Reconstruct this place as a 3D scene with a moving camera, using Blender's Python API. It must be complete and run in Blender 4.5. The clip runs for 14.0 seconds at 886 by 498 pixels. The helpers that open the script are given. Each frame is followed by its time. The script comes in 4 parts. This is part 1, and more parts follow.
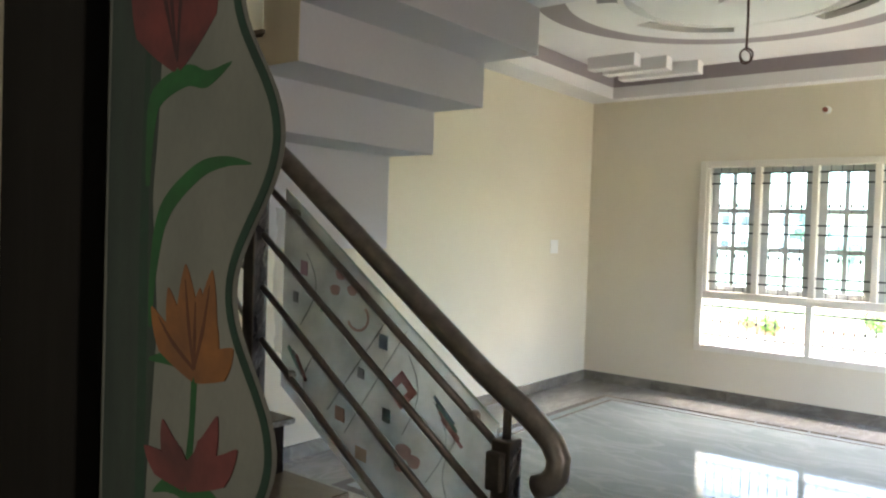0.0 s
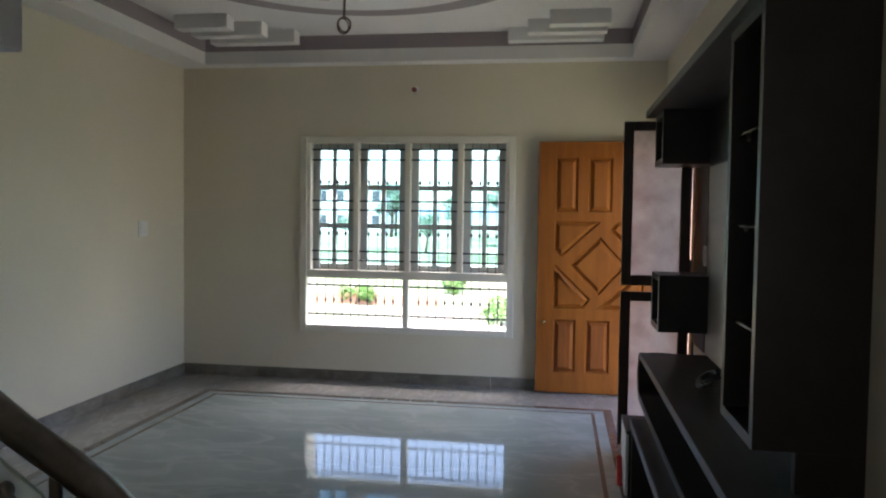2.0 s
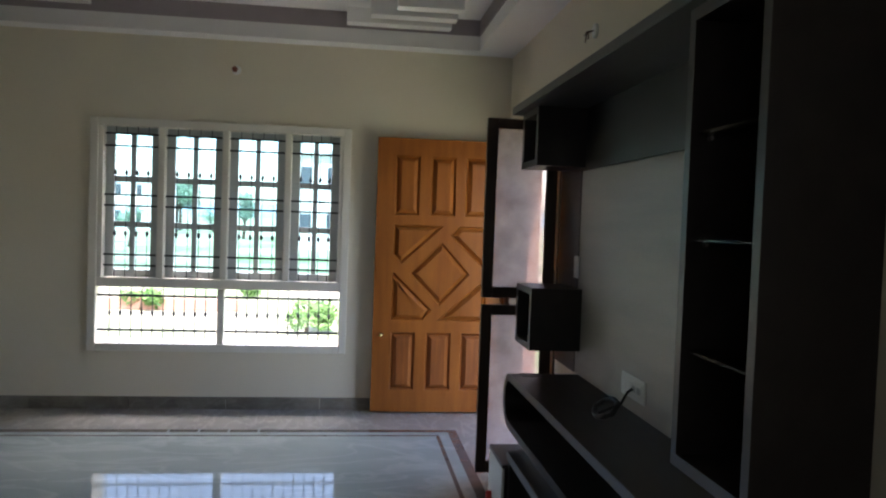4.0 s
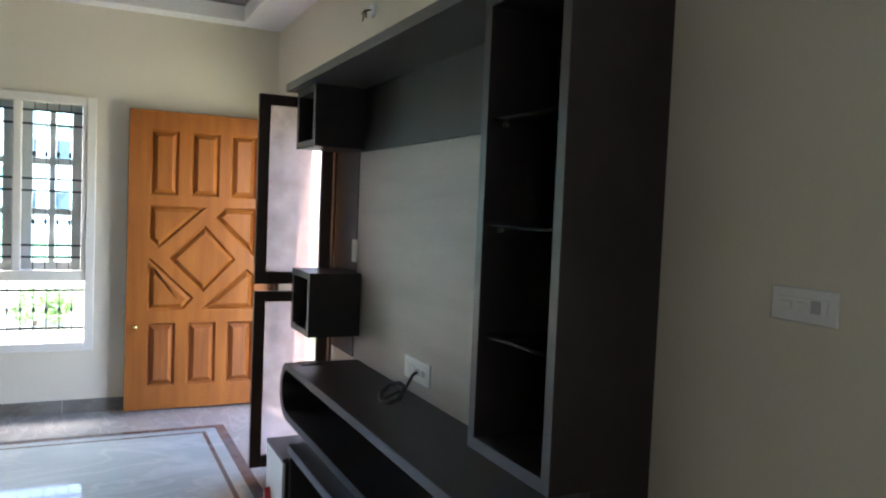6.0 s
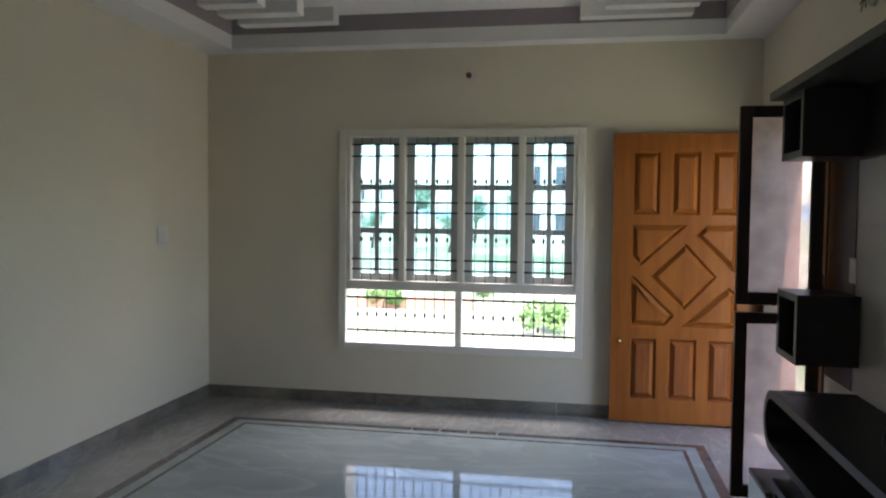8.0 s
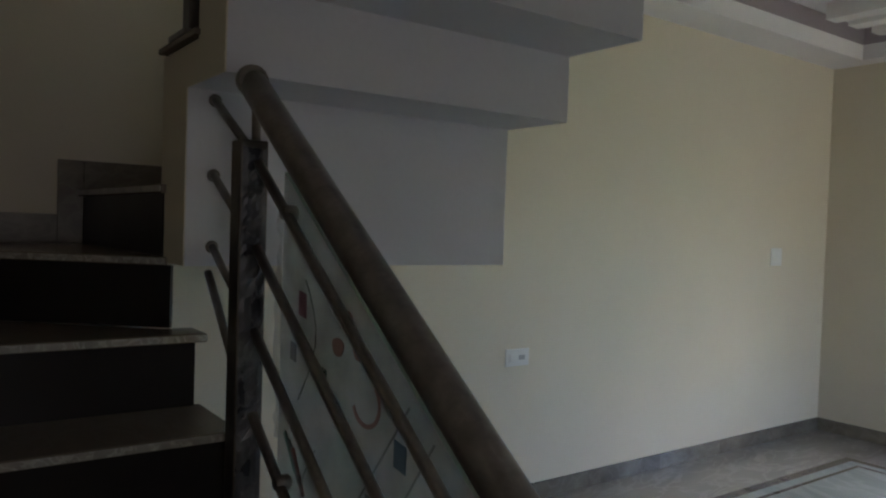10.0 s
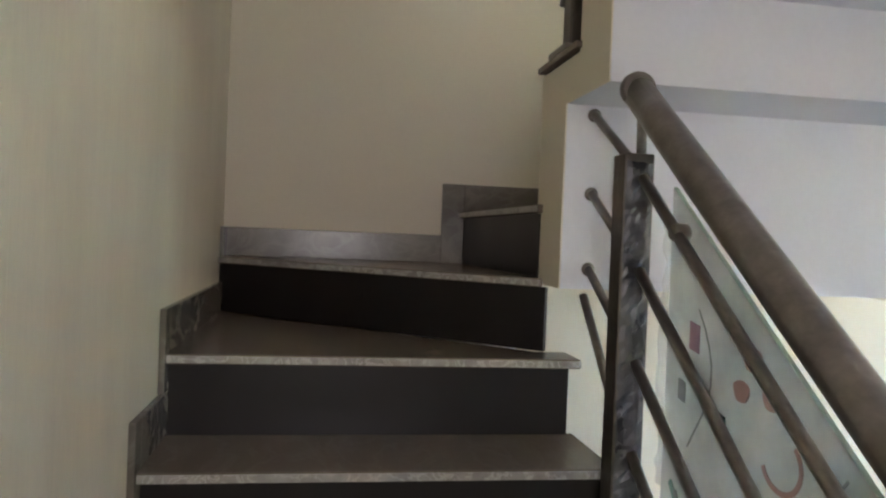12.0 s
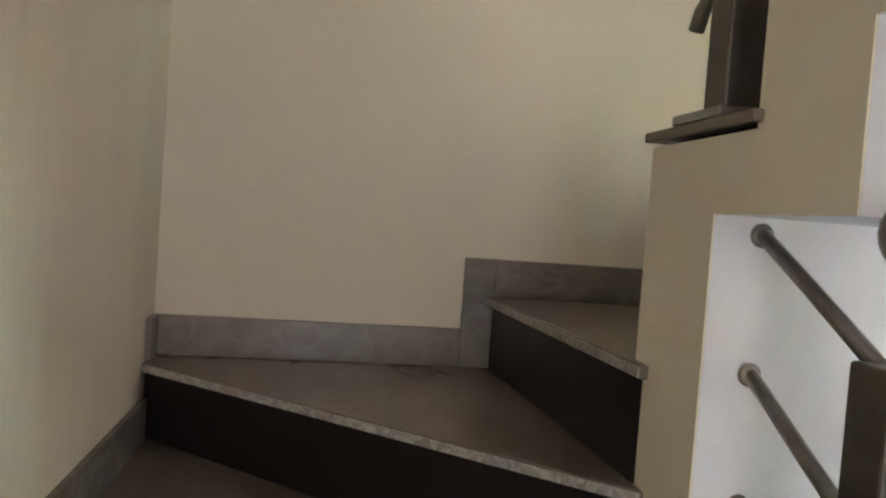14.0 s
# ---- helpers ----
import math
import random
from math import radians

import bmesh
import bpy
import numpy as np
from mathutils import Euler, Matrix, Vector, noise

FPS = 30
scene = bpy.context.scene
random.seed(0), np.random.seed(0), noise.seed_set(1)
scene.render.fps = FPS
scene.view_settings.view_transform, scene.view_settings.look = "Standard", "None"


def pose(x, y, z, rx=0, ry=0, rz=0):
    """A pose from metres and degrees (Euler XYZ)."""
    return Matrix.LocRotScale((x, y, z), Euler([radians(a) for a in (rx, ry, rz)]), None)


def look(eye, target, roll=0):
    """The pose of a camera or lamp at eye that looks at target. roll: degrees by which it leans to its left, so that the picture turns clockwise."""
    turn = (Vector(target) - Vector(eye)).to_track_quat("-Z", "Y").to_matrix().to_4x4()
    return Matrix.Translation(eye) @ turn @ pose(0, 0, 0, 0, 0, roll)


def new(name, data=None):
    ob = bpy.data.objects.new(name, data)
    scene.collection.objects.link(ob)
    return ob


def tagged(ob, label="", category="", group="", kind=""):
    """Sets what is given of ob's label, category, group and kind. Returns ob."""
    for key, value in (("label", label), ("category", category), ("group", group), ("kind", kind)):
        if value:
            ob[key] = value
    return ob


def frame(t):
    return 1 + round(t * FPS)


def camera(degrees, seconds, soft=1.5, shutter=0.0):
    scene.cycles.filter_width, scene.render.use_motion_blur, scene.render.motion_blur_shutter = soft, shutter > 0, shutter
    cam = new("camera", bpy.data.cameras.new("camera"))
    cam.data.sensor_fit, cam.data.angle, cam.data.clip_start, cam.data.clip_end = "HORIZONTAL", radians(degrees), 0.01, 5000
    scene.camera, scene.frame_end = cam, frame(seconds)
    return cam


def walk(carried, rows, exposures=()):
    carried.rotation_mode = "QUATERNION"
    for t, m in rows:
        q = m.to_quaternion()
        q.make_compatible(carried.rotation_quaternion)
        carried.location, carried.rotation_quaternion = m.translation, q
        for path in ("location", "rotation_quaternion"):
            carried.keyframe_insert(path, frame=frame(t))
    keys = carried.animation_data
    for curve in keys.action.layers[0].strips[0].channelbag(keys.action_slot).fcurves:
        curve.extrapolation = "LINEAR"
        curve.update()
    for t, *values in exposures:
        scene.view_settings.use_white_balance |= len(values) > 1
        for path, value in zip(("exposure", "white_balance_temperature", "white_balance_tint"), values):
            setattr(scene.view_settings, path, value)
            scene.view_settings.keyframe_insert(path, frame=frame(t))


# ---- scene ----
cam = camera(61.0, 14.0, soft=2.2)
PATH = [
    (0, (3.401, -6.53, 1.38), (2.158, -4.964, 1.331), 1.9),
    (0.5, (3.376, -6.48, 1.381), (2.355, -4.761, 1.324), 2.2),
    (1, (3.304, -6.432, 1.389), (2.627, -4.552, 1.317), 2.0),
    (1.5, (3.257, -6.317, 1.383), (2.897, -4.352, 1.296), 1.5),
    (2, (3.23, -6.116, 1.403), (2.924, -4.141, 1.315), 0.8),
    (2.5, (3.172, -5.965, 1.41), (2.92, -3.982, 1.332), 1.4),
    (2.7, (3.121, -5.893, 1.408), (2.936, -3.903, 1.333), 1.7),
    (5, (2.821, -5.418, 1.413), (3.385, -3.501, 1.329), 2.1),
    (5.5, (2.818, -5.409, 1.41), (3.557, -3.553, 1.321), 2.4),
    (6, (2.804, -5.402, 1.417), (3.666, -3.6, 1.317), 2.4),
    (6.5, (2.774, -5.394, 1.42), (3.491, -3.53, 1.317), 2.1),
    (7, (2.77, -5.399, 1.423), (3.204, -3.449, 1.318), 1.3),
    (7.5, (2.821, -5.396, 1.428), (2.889, -3.4, 1.331), 0.8),
    (8, (2.833, -5.416, 1.433), (2.477, -3.45, 1.341), 0.6),
    (8.5, (2.877, -5.408, 1.375), (2.156, -3.543, 1.313), 1.0),
    (8.6, (2.833, -5.425, 1.375), (2.068, -3.578, 1.316), 1.0),
    (8.7, (2.856, -5.418, 1.384), (2.028, -3.599, 1.323), 1.2),
    (11, (2.837, -5.555, 1.407), (0.936, -4.933, 1.375), 1.9),
    (11.5, (2.825, -5.53, 1.409), (0.879, -5.067, 1.379), 2.2),
    (12, (2.692, -5.495, 1.395), (0.717, -5.18, 1.364), 2.3),
    (12.5, (2.503, -5.484, 1.42), (0.513, -5.284, 1.378), 3.3),
    (13, (2.302, -5.435, 1.454), (0.311, -5.251, 1.412), 3.3),
    (13.5, (2.136, -5.407, 1.575), (0.144, -5.243, 1.533), 3.5),
    (14, (1.914, -5.447, 1.684), (-0.059, -5.127, 1.603), 4.2),
]
walk(cam, [(t, look(eye, target, roll)) for t, eye, target, roll in PATH],
     exposures=[(0, 5.1, 7200, 17), (0.5, 4.5, 7000, 17), (1, 3.85, 6800, 17), (1.5, 3.56, 6720, 17), (2, 3.55, 6720, 17), (2.7, 3.45, 6650, 17), (4.8, 3.5, 6600, 17), (5.5, 4.16, 6420, 17), (6, 4.68, 6320, 17), (6.5, 4.7, 6400, 17), (7, 4.38, 6620, 17), (7.5, 3.86, 6600, 17), (8, 3.48, 6560, 17), (8.7, 3.22, 6500, 17), (10.8, 4.8, 6500, 18), (11, 5.08, 6500, 18), (11.5, 5.88, 6550, 19), (12, 6.3, 6620, 19), (12.5, 6.57, 6690, 19), (13, 6.65, 6700, 19), (14, 6.66, 6740, 19)])

# ---- world and light ----
UP_Y = -3.945
world = bpy.data.worlds.new("world")
scene.world = world
world.use_nodes = True
wn = world.node_tree.nodes
sky = wn.new("ShaderNodeTexSky")
sky.sky_type = "NISHITA"
sky.sun_disc = False
sky.sun_elevation = radians(58)
sky.sun_rotation = radians(200)
sky.altitude = 300
sky.dust_density = 2.5
world.node_tree.links.new(sky.outputs[0], wn["Background"].inputs[0])
wn["Background"].inputs[1].default_value = 0.12
sun = new("sun", bpy.data.lights.new("sun", "SUN"))
sun.data.energy = 1.55
sun.data.angle = radians(1.0)
sun.data.color = (1.0, 0.95, 0.86)
sun.matrix_world = look((0, 0, 30), (-4, 15, 0))


def fill_lamp(name, x, y, z, w, h, toward, power, color=(1, 1, 1)):
    """An added area lamp that stands in for daylight from out of view."""
    lamp = new(name, bpy.data.lights.new(name, "AREA"))
    lamp.data.shape, lamp.data.size, lamp.data.size_y = "RECTANGLE", w, h
    lamp.data.energy, lamp.data.color = power, color
    lamp.matrix_world = look((x, y, z), (x + toward[0], y + toward[1], z + toward[2]))
    lamp.visible_camera = True
    return lamp


# Added, unseen: stands in for daylight down the stairwell, without an opening.
fill_lamp("stairwell_fill", 1.3, UP_Y - 0.02, 4.4, 1.6, 1.2, (0, -1, -0.15), 0.185, (1.0, 0.95, 1.0))
# Added to brighten the hall; no window is known in the south wall.
fill_lamp("hall_fill", 2.15, -9.06, 1.5, 2.4, 1.1, (0, 1, 0), 0.80, (0.92, 1.0, 0.95))
# Added to brighten stairs and soffit from an invented east recess.
fill_lamp("side_fill", 4.035 + 0.1, -5.4, 1.5, 0.66, 1.1, (-1, 0, 0), 0.17, (0.98, 0.97, 1.0))
# Added outside above the front window, stands in for sky light.
fill_lamp("front_sky_fill", 1.96, 0.95, 2.95, 1.8, 1.0, (0, -1, -0.62), 38, (0.97, 0.96, 0.97))

# ---- materials ----
def mat(name, color, rough=0.5, metal=0.0, vary=0.12, scale=3.0, fine=60.0, bump=0.1, second=None, spread=(0.35, 0.65), stretch=(1, 1, 1),
        spec=0.5, island=0.0, coat=0.0):
    """A procedural surface: base colour varied at two scales, with fine relief."""
    m = bpy.data.materials.new(name)
    m.use_nodes = True
    nt = m.node_tree
    n, link = nt.nodes, nt.links.new
    bsdf = n["Principled BSDF"]
    tc = n.new("ShaderNodeTexCoord")
    mp = n.new("ShaderNodeMapping")
    mp.inputs["Scale"].default_value = stretch
    link(tc.outputs["Object"], mp.inputs[0])
    big = n.new("ShaderNodeTexNoise")
    big.inputs["Scale"].default_value, big.inputs["Detail"].default_value = scale, 6
    link(mp.outputs[0], big.inputs["Vector"])
    small = n.new("ShaderNodeTexNoise")
    small.inputs["Scale"].default_value, small.inputs["Detail"].default_value = fine, 4
    link(mp.outputs[0], small.inputs["Vector"])
    ramp = n.new("ShaderNodeValToRGB")
    ramp.color_ramp.elements[0].position, ramp.color_ramp.elements[1].position = spread
    dark = second or tuple(c * (1 - vary) for c in color)
    ramp.color_ramp.elements[0].color = (*dark, 1)
    ramp.color_ramp.elements[1].color = (*color, 1)
    link(big.outputs["Fac"], ramp.inputs[0])
    mix = n.new("ShaderNodeMix")
    mix.data_type, mix.blend_type = "RGBA", "MULTIPLY"
    mix.inputs["Factor"].default_value = min(1.0, vary * 2)
    link(ramp.outputs[0], mix.inputs["A"])
    grey = n.new("ShaderNodeValToRGB")
    grey.color_ramp.elements[0].color = (0.75, 0.75, 0.75, 1)
    grey.color_ramp.elements[0].position, grey.color_ramp.elements[1].position = 0.3, 0.7
    link(small.outputs["Fac"], grey.inputs[0])
    link(grey.outputs[0], mix.inputs["B"])
    link(mix.outputs["Result"], bsdf.inputs["Base Color"])
    rr = n.new("ShaderNodeMapRange")
    rr.inputs["To Min"].default_value, rr.inputs["To Max"].default_value = max(0.02, rough * 0.85), min(1, rough * 1.15)
    link(big.outputs["Fac"], rr.inputs["Value"])
    link(rr.outputs[0], bsdf.inputs["Roughness"])
    bsdf.inputs["Metallic"].default_value = metal
    bsdf.inputs["Specular IOR Level"].default_value = spec
    bsdf.inputs["Coat Weight"].default_value = coat
    if bump:
        b = n.new("ShaderNodeBump")
        b.inputs["Strength"].default_value, b.inputs["Distance"].default_value = bump, 0.004
        link(small.outputs["Fac"], b.inputs["Height"])
        link(b.outputs[0], bsdf.inputs["Normal"])
    return m


def glass_mat(name, tint=(1, 1, 1), milk=0.0, rough=0.02, haze=(0.75, 0.78, 0.74)):
    """Clear sheet glass: mostly transparent with a Fresnel gloss; milk adds a film that scatters."""
    m = bpy.data.materials.new(name)
    m.use_nodes = True
    nt = m.node_tree
    n, link = nt.nodes, nt.links.new
    clear = n.new("ShaderNodeBsdfTransparent")
    clear.inputs[0].default_value = (*tint, 1)
    film = n.new("ShaderNodeBsdfDiffuse")
    film.inputs[0].default_value = (*haze, 1)
    thin = n.new("ShaderNodeBsdfTranslucent")
    thin.inputs[0].default_value = (*haze, 1)
    both = n.new("ShaderNodeMixShader")
    both.inputs[0].default_value = 0.75
    link(film.outputs[0], both.inputs[1])
    link(thin.outputs[0], both.inputs[2])
    tc = n.new("ShaderNodeTexCoord")
    wob = n.new("ShaderNodeTexNoise")
    wob.inputs["Scale"].default_value, wob.inputs["Detail"].default_value = 6, 5
    link(tc.outputs["Object"], wob.inputs["Vector"])
    mr = n.new("ShaderNodeMapRange")
    mr.inputs["From Min"].default_value, mr.inputs["From Max"].default_value = 0.3, 0.7
    mr.inputs["To Min"].default_value, mr.inputs["To Max"].default_value = milk * 0.7, min(1, milk * 1.3)
    link(wob.outputs["Fac"], mr.inputs["Value"])
    a = n.new("ShaderNodeMixShader")
    link(mr.outputs[0], a.inputs[0])
    link(clear.outputs[0], a.inputs[1])
    link(both.outputs[0], a.inputs[2])
    gloss = n.new("ShaderNodeBsdfGlossy")
    gloss.inputs["Roughness"].default_value = rough
    fres = n.new("ShaderNodeFresnel")
    fres.inputs[0].default_value = 1.45
    out = n.new("ShaderNodeMixShader")
    link(fres.outputs[0], out.inputs[0])
    link(a.outputs[0], out.inputs[1])
    link(gloss.outputs[0], out.inputs[2])
    link(out.outputs[0], n["Material Output"].inputs[0])
    return m


def marble_mat(name, light, dark, vein, rough, scale=1.6, stretch=(1, 3, 1), spec=0.5, coat=0.0, veins=0.6):
    """Polished stone with stretched cloudy veins."""
    m = mat(name, light, rough, 0, 0.1, scale, 45, 0.0, dark, (0.3, 0.7), stretch, spec, 0, coat)
    nt = m.node_tree
    n, link = nt.nodes, nt.links.new
    bsdf = n["Principled BSDF"]
    base = bsdf.inputs["Base Color"].links[0].from_socket
    mp = [x for x in n if x.bl_idname == "ShaderNodeMapping"][0]
    nz = n.new("ShaderNodeTexNoise")
    nz.inputs["Scale"].default_value, nz.inputs["Detail"].default_value, nz.inputs["Distortion"].default_value = scale * 1.7, 9, 1.2
    link(mp.outputs[0], nz.inputs["Vector"])
    rp = n.new("ShaderNodeValToRGB")
    e = rp.color_ramp.elements
    e[0].position, e[0].color = 0.46, (0, 0, 0, 1)
    e[1].position, e[1].color = 0.5, (1, 1, 1, 1)
    third = e.new(0.56)
    third.color = (0, 0, 0, 1)
    link(nz.outputs["Fac"], rp.inputs[0])
    mx = n.new("ShaderNodeMix")
    mx.data_type = "RGBA"
    sc = n.new("ShaderNodeMath")
    sc.operation = "MULTIPLY"
    sc.inputs[1].default_value = veins
    link(rp.outputs[0], sc.inputs[0])
    link(sc.outputs[0], mx.inputs["Factor"])
    link(base, mx.inputs["A"])
    mx.inputs["B"].default_value = (*vein, 1)
    link(mx.outputs["Result"], bsdf.inputs["Base Color"])
    return m


CREAM = mat("cream_wall_paint", (0.74, 0.675, 0.545), 0.55, 0, 0.05, 1.2, 90, 0.12)
# Soft upright shading of the stair wall, put into its colour as noise.
STAIRW = mat("shade_streaked_cream_paint", (0.74, 0.675, 0.545), 0.55, 0, 0.10, 1.6, 60, 0.12, (0.62, 0.55, 0.44), (0.25, 0.6), (2.5, 2.5, 0.35))
GREYP = mat("grey_socket_plastic", (0.45, 0.45, 0.46), 0.35, 0, 0.05, 5, 60, 0)
WHITE = mat("white_ceiling_paint", (0.82, 0.80, 0.80), 0.6, 0, 0.04, 2, 80, 0.06)
LILAC = mat("mauve_grey_paint", (0.34, 0.29, 0.31), 0.6, 0, 0.06, 2, 80, 0.06)
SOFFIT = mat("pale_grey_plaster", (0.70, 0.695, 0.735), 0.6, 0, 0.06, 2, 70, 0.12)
TRIMW = mat("cream_gloss_paint", (0.80, 0.76, 0.68), 0.35, 0, 0.05, 4, 70, 0.06)
FLOOR = marble_mat("grey_green_polished_marble", (0.32, 0.355, 0.34), (0.235, 0.268, 0.262), (0.42, 0.45, 0.43), 0.055, 0.9, (1, 2.4, 1), 0.16, veins=0.35)
EDGE = marble_mat("brown_grey_marble", (0.33, 0.31, 0.28), (0.26, 0.245, 0.22), (0.39, 0.37, 0.34), 0.14, 1.6, (2.5, 1, 1))
STRIPE = mat("dark_brown_granite", (0.125, 0.108, 0.102), 0.15, 0, 0.25, 14, 120, 0)
TREAD = marble_mat("brown_grey_stone_tread", (0.20, 0.165, 0.13), (0.15, 0.125, 0.10), (0.235, 0.20, 0.165), 0.25, 2.2, (1, 2.5, 1), veins=0.2)
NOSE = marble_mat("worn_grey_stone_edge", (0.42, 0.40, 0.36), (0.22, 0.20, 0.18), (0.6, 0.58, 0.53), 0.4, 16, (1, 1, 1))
RISER = mat("black_granite", (0.017, 0.0135, 0.0125), 0.35, 0, 0.15, 5, 220, 0, spec=0.3)
SKIRT = marble_mat("green_grey_marble_skirting", (0.26, 0.235, 0.195), (0.125, 0.11, 0.092), (0.40, 0.39, 0.34), 0.22, 3.2, (1, 1, 1.6), veins=0.15)
def tint_pieces(m, low, high):
    """Lets each piece of a stone take a slightly different tone."""
    n, link = m.node_tree.nodes, m.node_tree.links.new
    bsdf = n["Principled BSDF"]
    base = bsdf.inputs["Base Color"].links[0].from_socket
    info = n.new("ShaderNodeObjectInfo")
    rng = n.new("ShaderNodeMapRange")
    rng.inputs["To Min"].default_value, rng.inputs["To Max"].default_value = low, high
    link(info.outputs["Random"], rng.inputs["Value"])
    tone = n.new("ShaderNodeMix")
    tone.data_type, tone.blend_type = "RGBA", "MULTIPLY"
    tone.inputs["Factor"].default_value = 1.0
    link(base, tone.inputs["A"])
    link(rng.outputs[0], tone.inputs["B"])
    link(tone.outputs["Result"], bsdf.inputs["Base Color"])


tint_pieces(SKIRT, 0.72, 1.2)
TEAK = mat("orange_teak_polish", (0.35, 0.112, 0.019), 0.36, 0, 0.25, 2.5, 30, 0.05, (0.25, 0.074, 0.013), (0.3, 0.7), (7, 7, 0.6), 0.35)
TEAKD = mat("reddish_dark_teak", (0.33, 0.10, 0.020), 0.35, 0, 0.28, 4, 30, 0.05, (0.20, 0.058, 0.014), (0.3, 0.7), (7, 7, 0.6), 0.5)
PINKW = mat("pinkish_weathered_wood", (0.36, 0.23, 0.19), 0.5, 0, 0.2, 3, 30, 0.05, (0.26, 0.16, 0.13), (0.3, 0.7), (6, 6, 0.5))
BROWN = mat("dark_brown_stained_wood", (0.055, 0.028, 0.018), 0.35, 0, 0.3, 5, 40, 0.05, None, (0.3, 0.7), (8, 8, 0.8))
WENGE = mat("black_brown_laminate", (0.031, 0.0245, 0.0232), 0.42, 0, 0.3, 3, 40, 0.05, None, (0.3, 0.7), (5, 0.8, 5), 0.4)
WENGL = mat("grey_brown_laminate_edge", (0.075, 0.067, 0.068), 0.4, 0, 0.2, 4, 40, 0.04, None, (0.3, 0.7), (5, 0.8, 5), 0.4)
PANEL = mat("pale_stone_laminate", (0.50, 0.46, 0.41), 0.48, 0, 0.12, 2.2, 50, 0.02, (0.40, 0.37, 0.335), (0.3, 0.7), (1, 0.6, 5), 0.5)
STEEL = mat("film_wrapped_steel", (0.28, 0.252, 0.228), 0.34, 0.6, 0.25, 22, 90, 0.15)
STEELD = mat("dark_wrapped_steel", (0.12, 0.105, 0.088), 0.35, 0.4, 0.3, 12, 70, 0.25, (0.08, 0.07, 0.058))
CRINKLE = mat("crinkled_dark_film", (0.15, 0.15, 0.155), 0.28, 0.0, 0.35, 20, 90, 0.4, (0.035, 0.035, 0.04), (0.42, 0.8), (1, 1, 0.5), 0.5)
GEDGE = mat("green_glass_edge", (0.42, 0.52, 0.46), 0.2, 0, 0.1, 12, 60, 0)
IRON = mat("black_wrought_iron", (0.03, 0.035, 0.04), 0.5, 0.3, 0.2, 20, 90, 0.1)
SASH = mat("grey_green_window_paint", (0.55, 0.58, 0.57), 0.45, 0, 0.1, 8, 80, 0.06)
PLASTIC = mat("white_switch_plastic", (0.80, 0.80, 0.78), 0.3, 0, 0.03, 5, 60, 0)
BRASS = mat("yellow_brass", (0.75, 0.55, 0.22), 0.25, 1.0, 0.1, 20, 80, 0)
REDP = mat("red_plastic", (0.6, 0.03, 0.03), 0.4, 0, 0.1, 10, 60, 0)
CABLE = mat("black_cable_rubber", (0.015, 0.014, 0.014), 0.5, 0, 0.1, 10, 60, 0)
WIRE = mat("brown_wire_sleeve", (0.10, 0.045, 0.035), 0.5, 0, 0.2, 10, 60, 0)
BULB = mat("dark_red_holder", (0.22, 0.05, 0.03), 0.4, 0, 0.1, 10, 60, 0)
PANE = glass_mat("clear_glass", (0.97, 0.99, 0.98))
TINTED = glass_mat("blue_green_window_glass", (0.68, 0.86, 0.89))
FILM = glass_mat("film_covered_glass", (0.96, 0.975, 0.965), 0.48, 0.14, (0.94, 0.95, 0.93))
WRAP = glass_mat("clear_protective_film", (0.97, 0.97, 0.97), 0.22, 0.12, (0.9, 0.9, 0.9))
HAZE = glass_mat("dusty_door_glass", (0.95, 0.88, 0.88), 0.42, 0.05, (0.80, 0.70, 0.70))
SOIL = mat("dry_sandy_ground", (0.37, 0.335, 0.265), 0.95, 0, 0.25, 0.16, 3, 0.2, (0.13, 0.20, 0.075), (0.38, 0.62))
LEAF = mat("fresh_green_leaves", (0.10, 0.22, 0.045), 0.5, 0, 0.35, 6, 40, 0.1)
# Distance haze is put into both colours, paler and bluer than near green.
FARLEAF = mat("haze_tinted_far_foliage", (0.17, 0.27, 0.19), 0.8, 0, 0.35, 0.3, 3, 0.1)
HILL = mat("haze_tinted_far_hill", (0.24, 0.34, 0.40), 0.9, 0, 0.25, 0.01, 0.4, 0)
BRICKR = mat("red_boundary_wall", (0.42, 0.24, 0.17), 0.9, 0, 0.2, 3, 30, 0.2)
PLASTER = mat("pale_house_plaster", (0.62, 0.62, 0.60), 0.85, 0, 0.15, 1, 20, 0.1)
DARKWIN = mat("dark_house_window", (0.05, 0.06, 0.08), 0.2, 0, 0.1, 3, 20, 0)
BARK = mat("grey_brown_bark", (0.14, 0.10, 0.07), 0.9, 0, 0.3, 8, 40, 0.4)


# ---- mesh helpers ----
def box(bm, x0, x1, y0, y1, z0, z1, bevel=0.0):
    """An axis-aligned block, its edges rounded by bevel."""
    vs = [bm.verts.new((x, y, z)) for x in (x0, x1) for y in (y0, y1) for z in (z0, z1)]
    fs = []
    for idx in ((0, 1, 3, 2), (4, 6, 7, 5), (0, 4, 5, 1), (2, 3, 7, 6), (0, 2, 6, 4), (1, 5, 7, 3)):
        fs.append(bm.faces.new([vs[i] for i in idx]))
    if bevel:
        edges = list({e for f in fs for e in f.edges})
        bmesh.ops.bevel(bm, geom=edges, offset=bevel, segments=2, affect="EDGES", profile=0.5)
    return bm


def blk(x0, x1, y0, y1, z0, z1, bevel=0.0):
    return box(bmesh.new(), x0, x1, y0, y1, z0, z1, bevel)


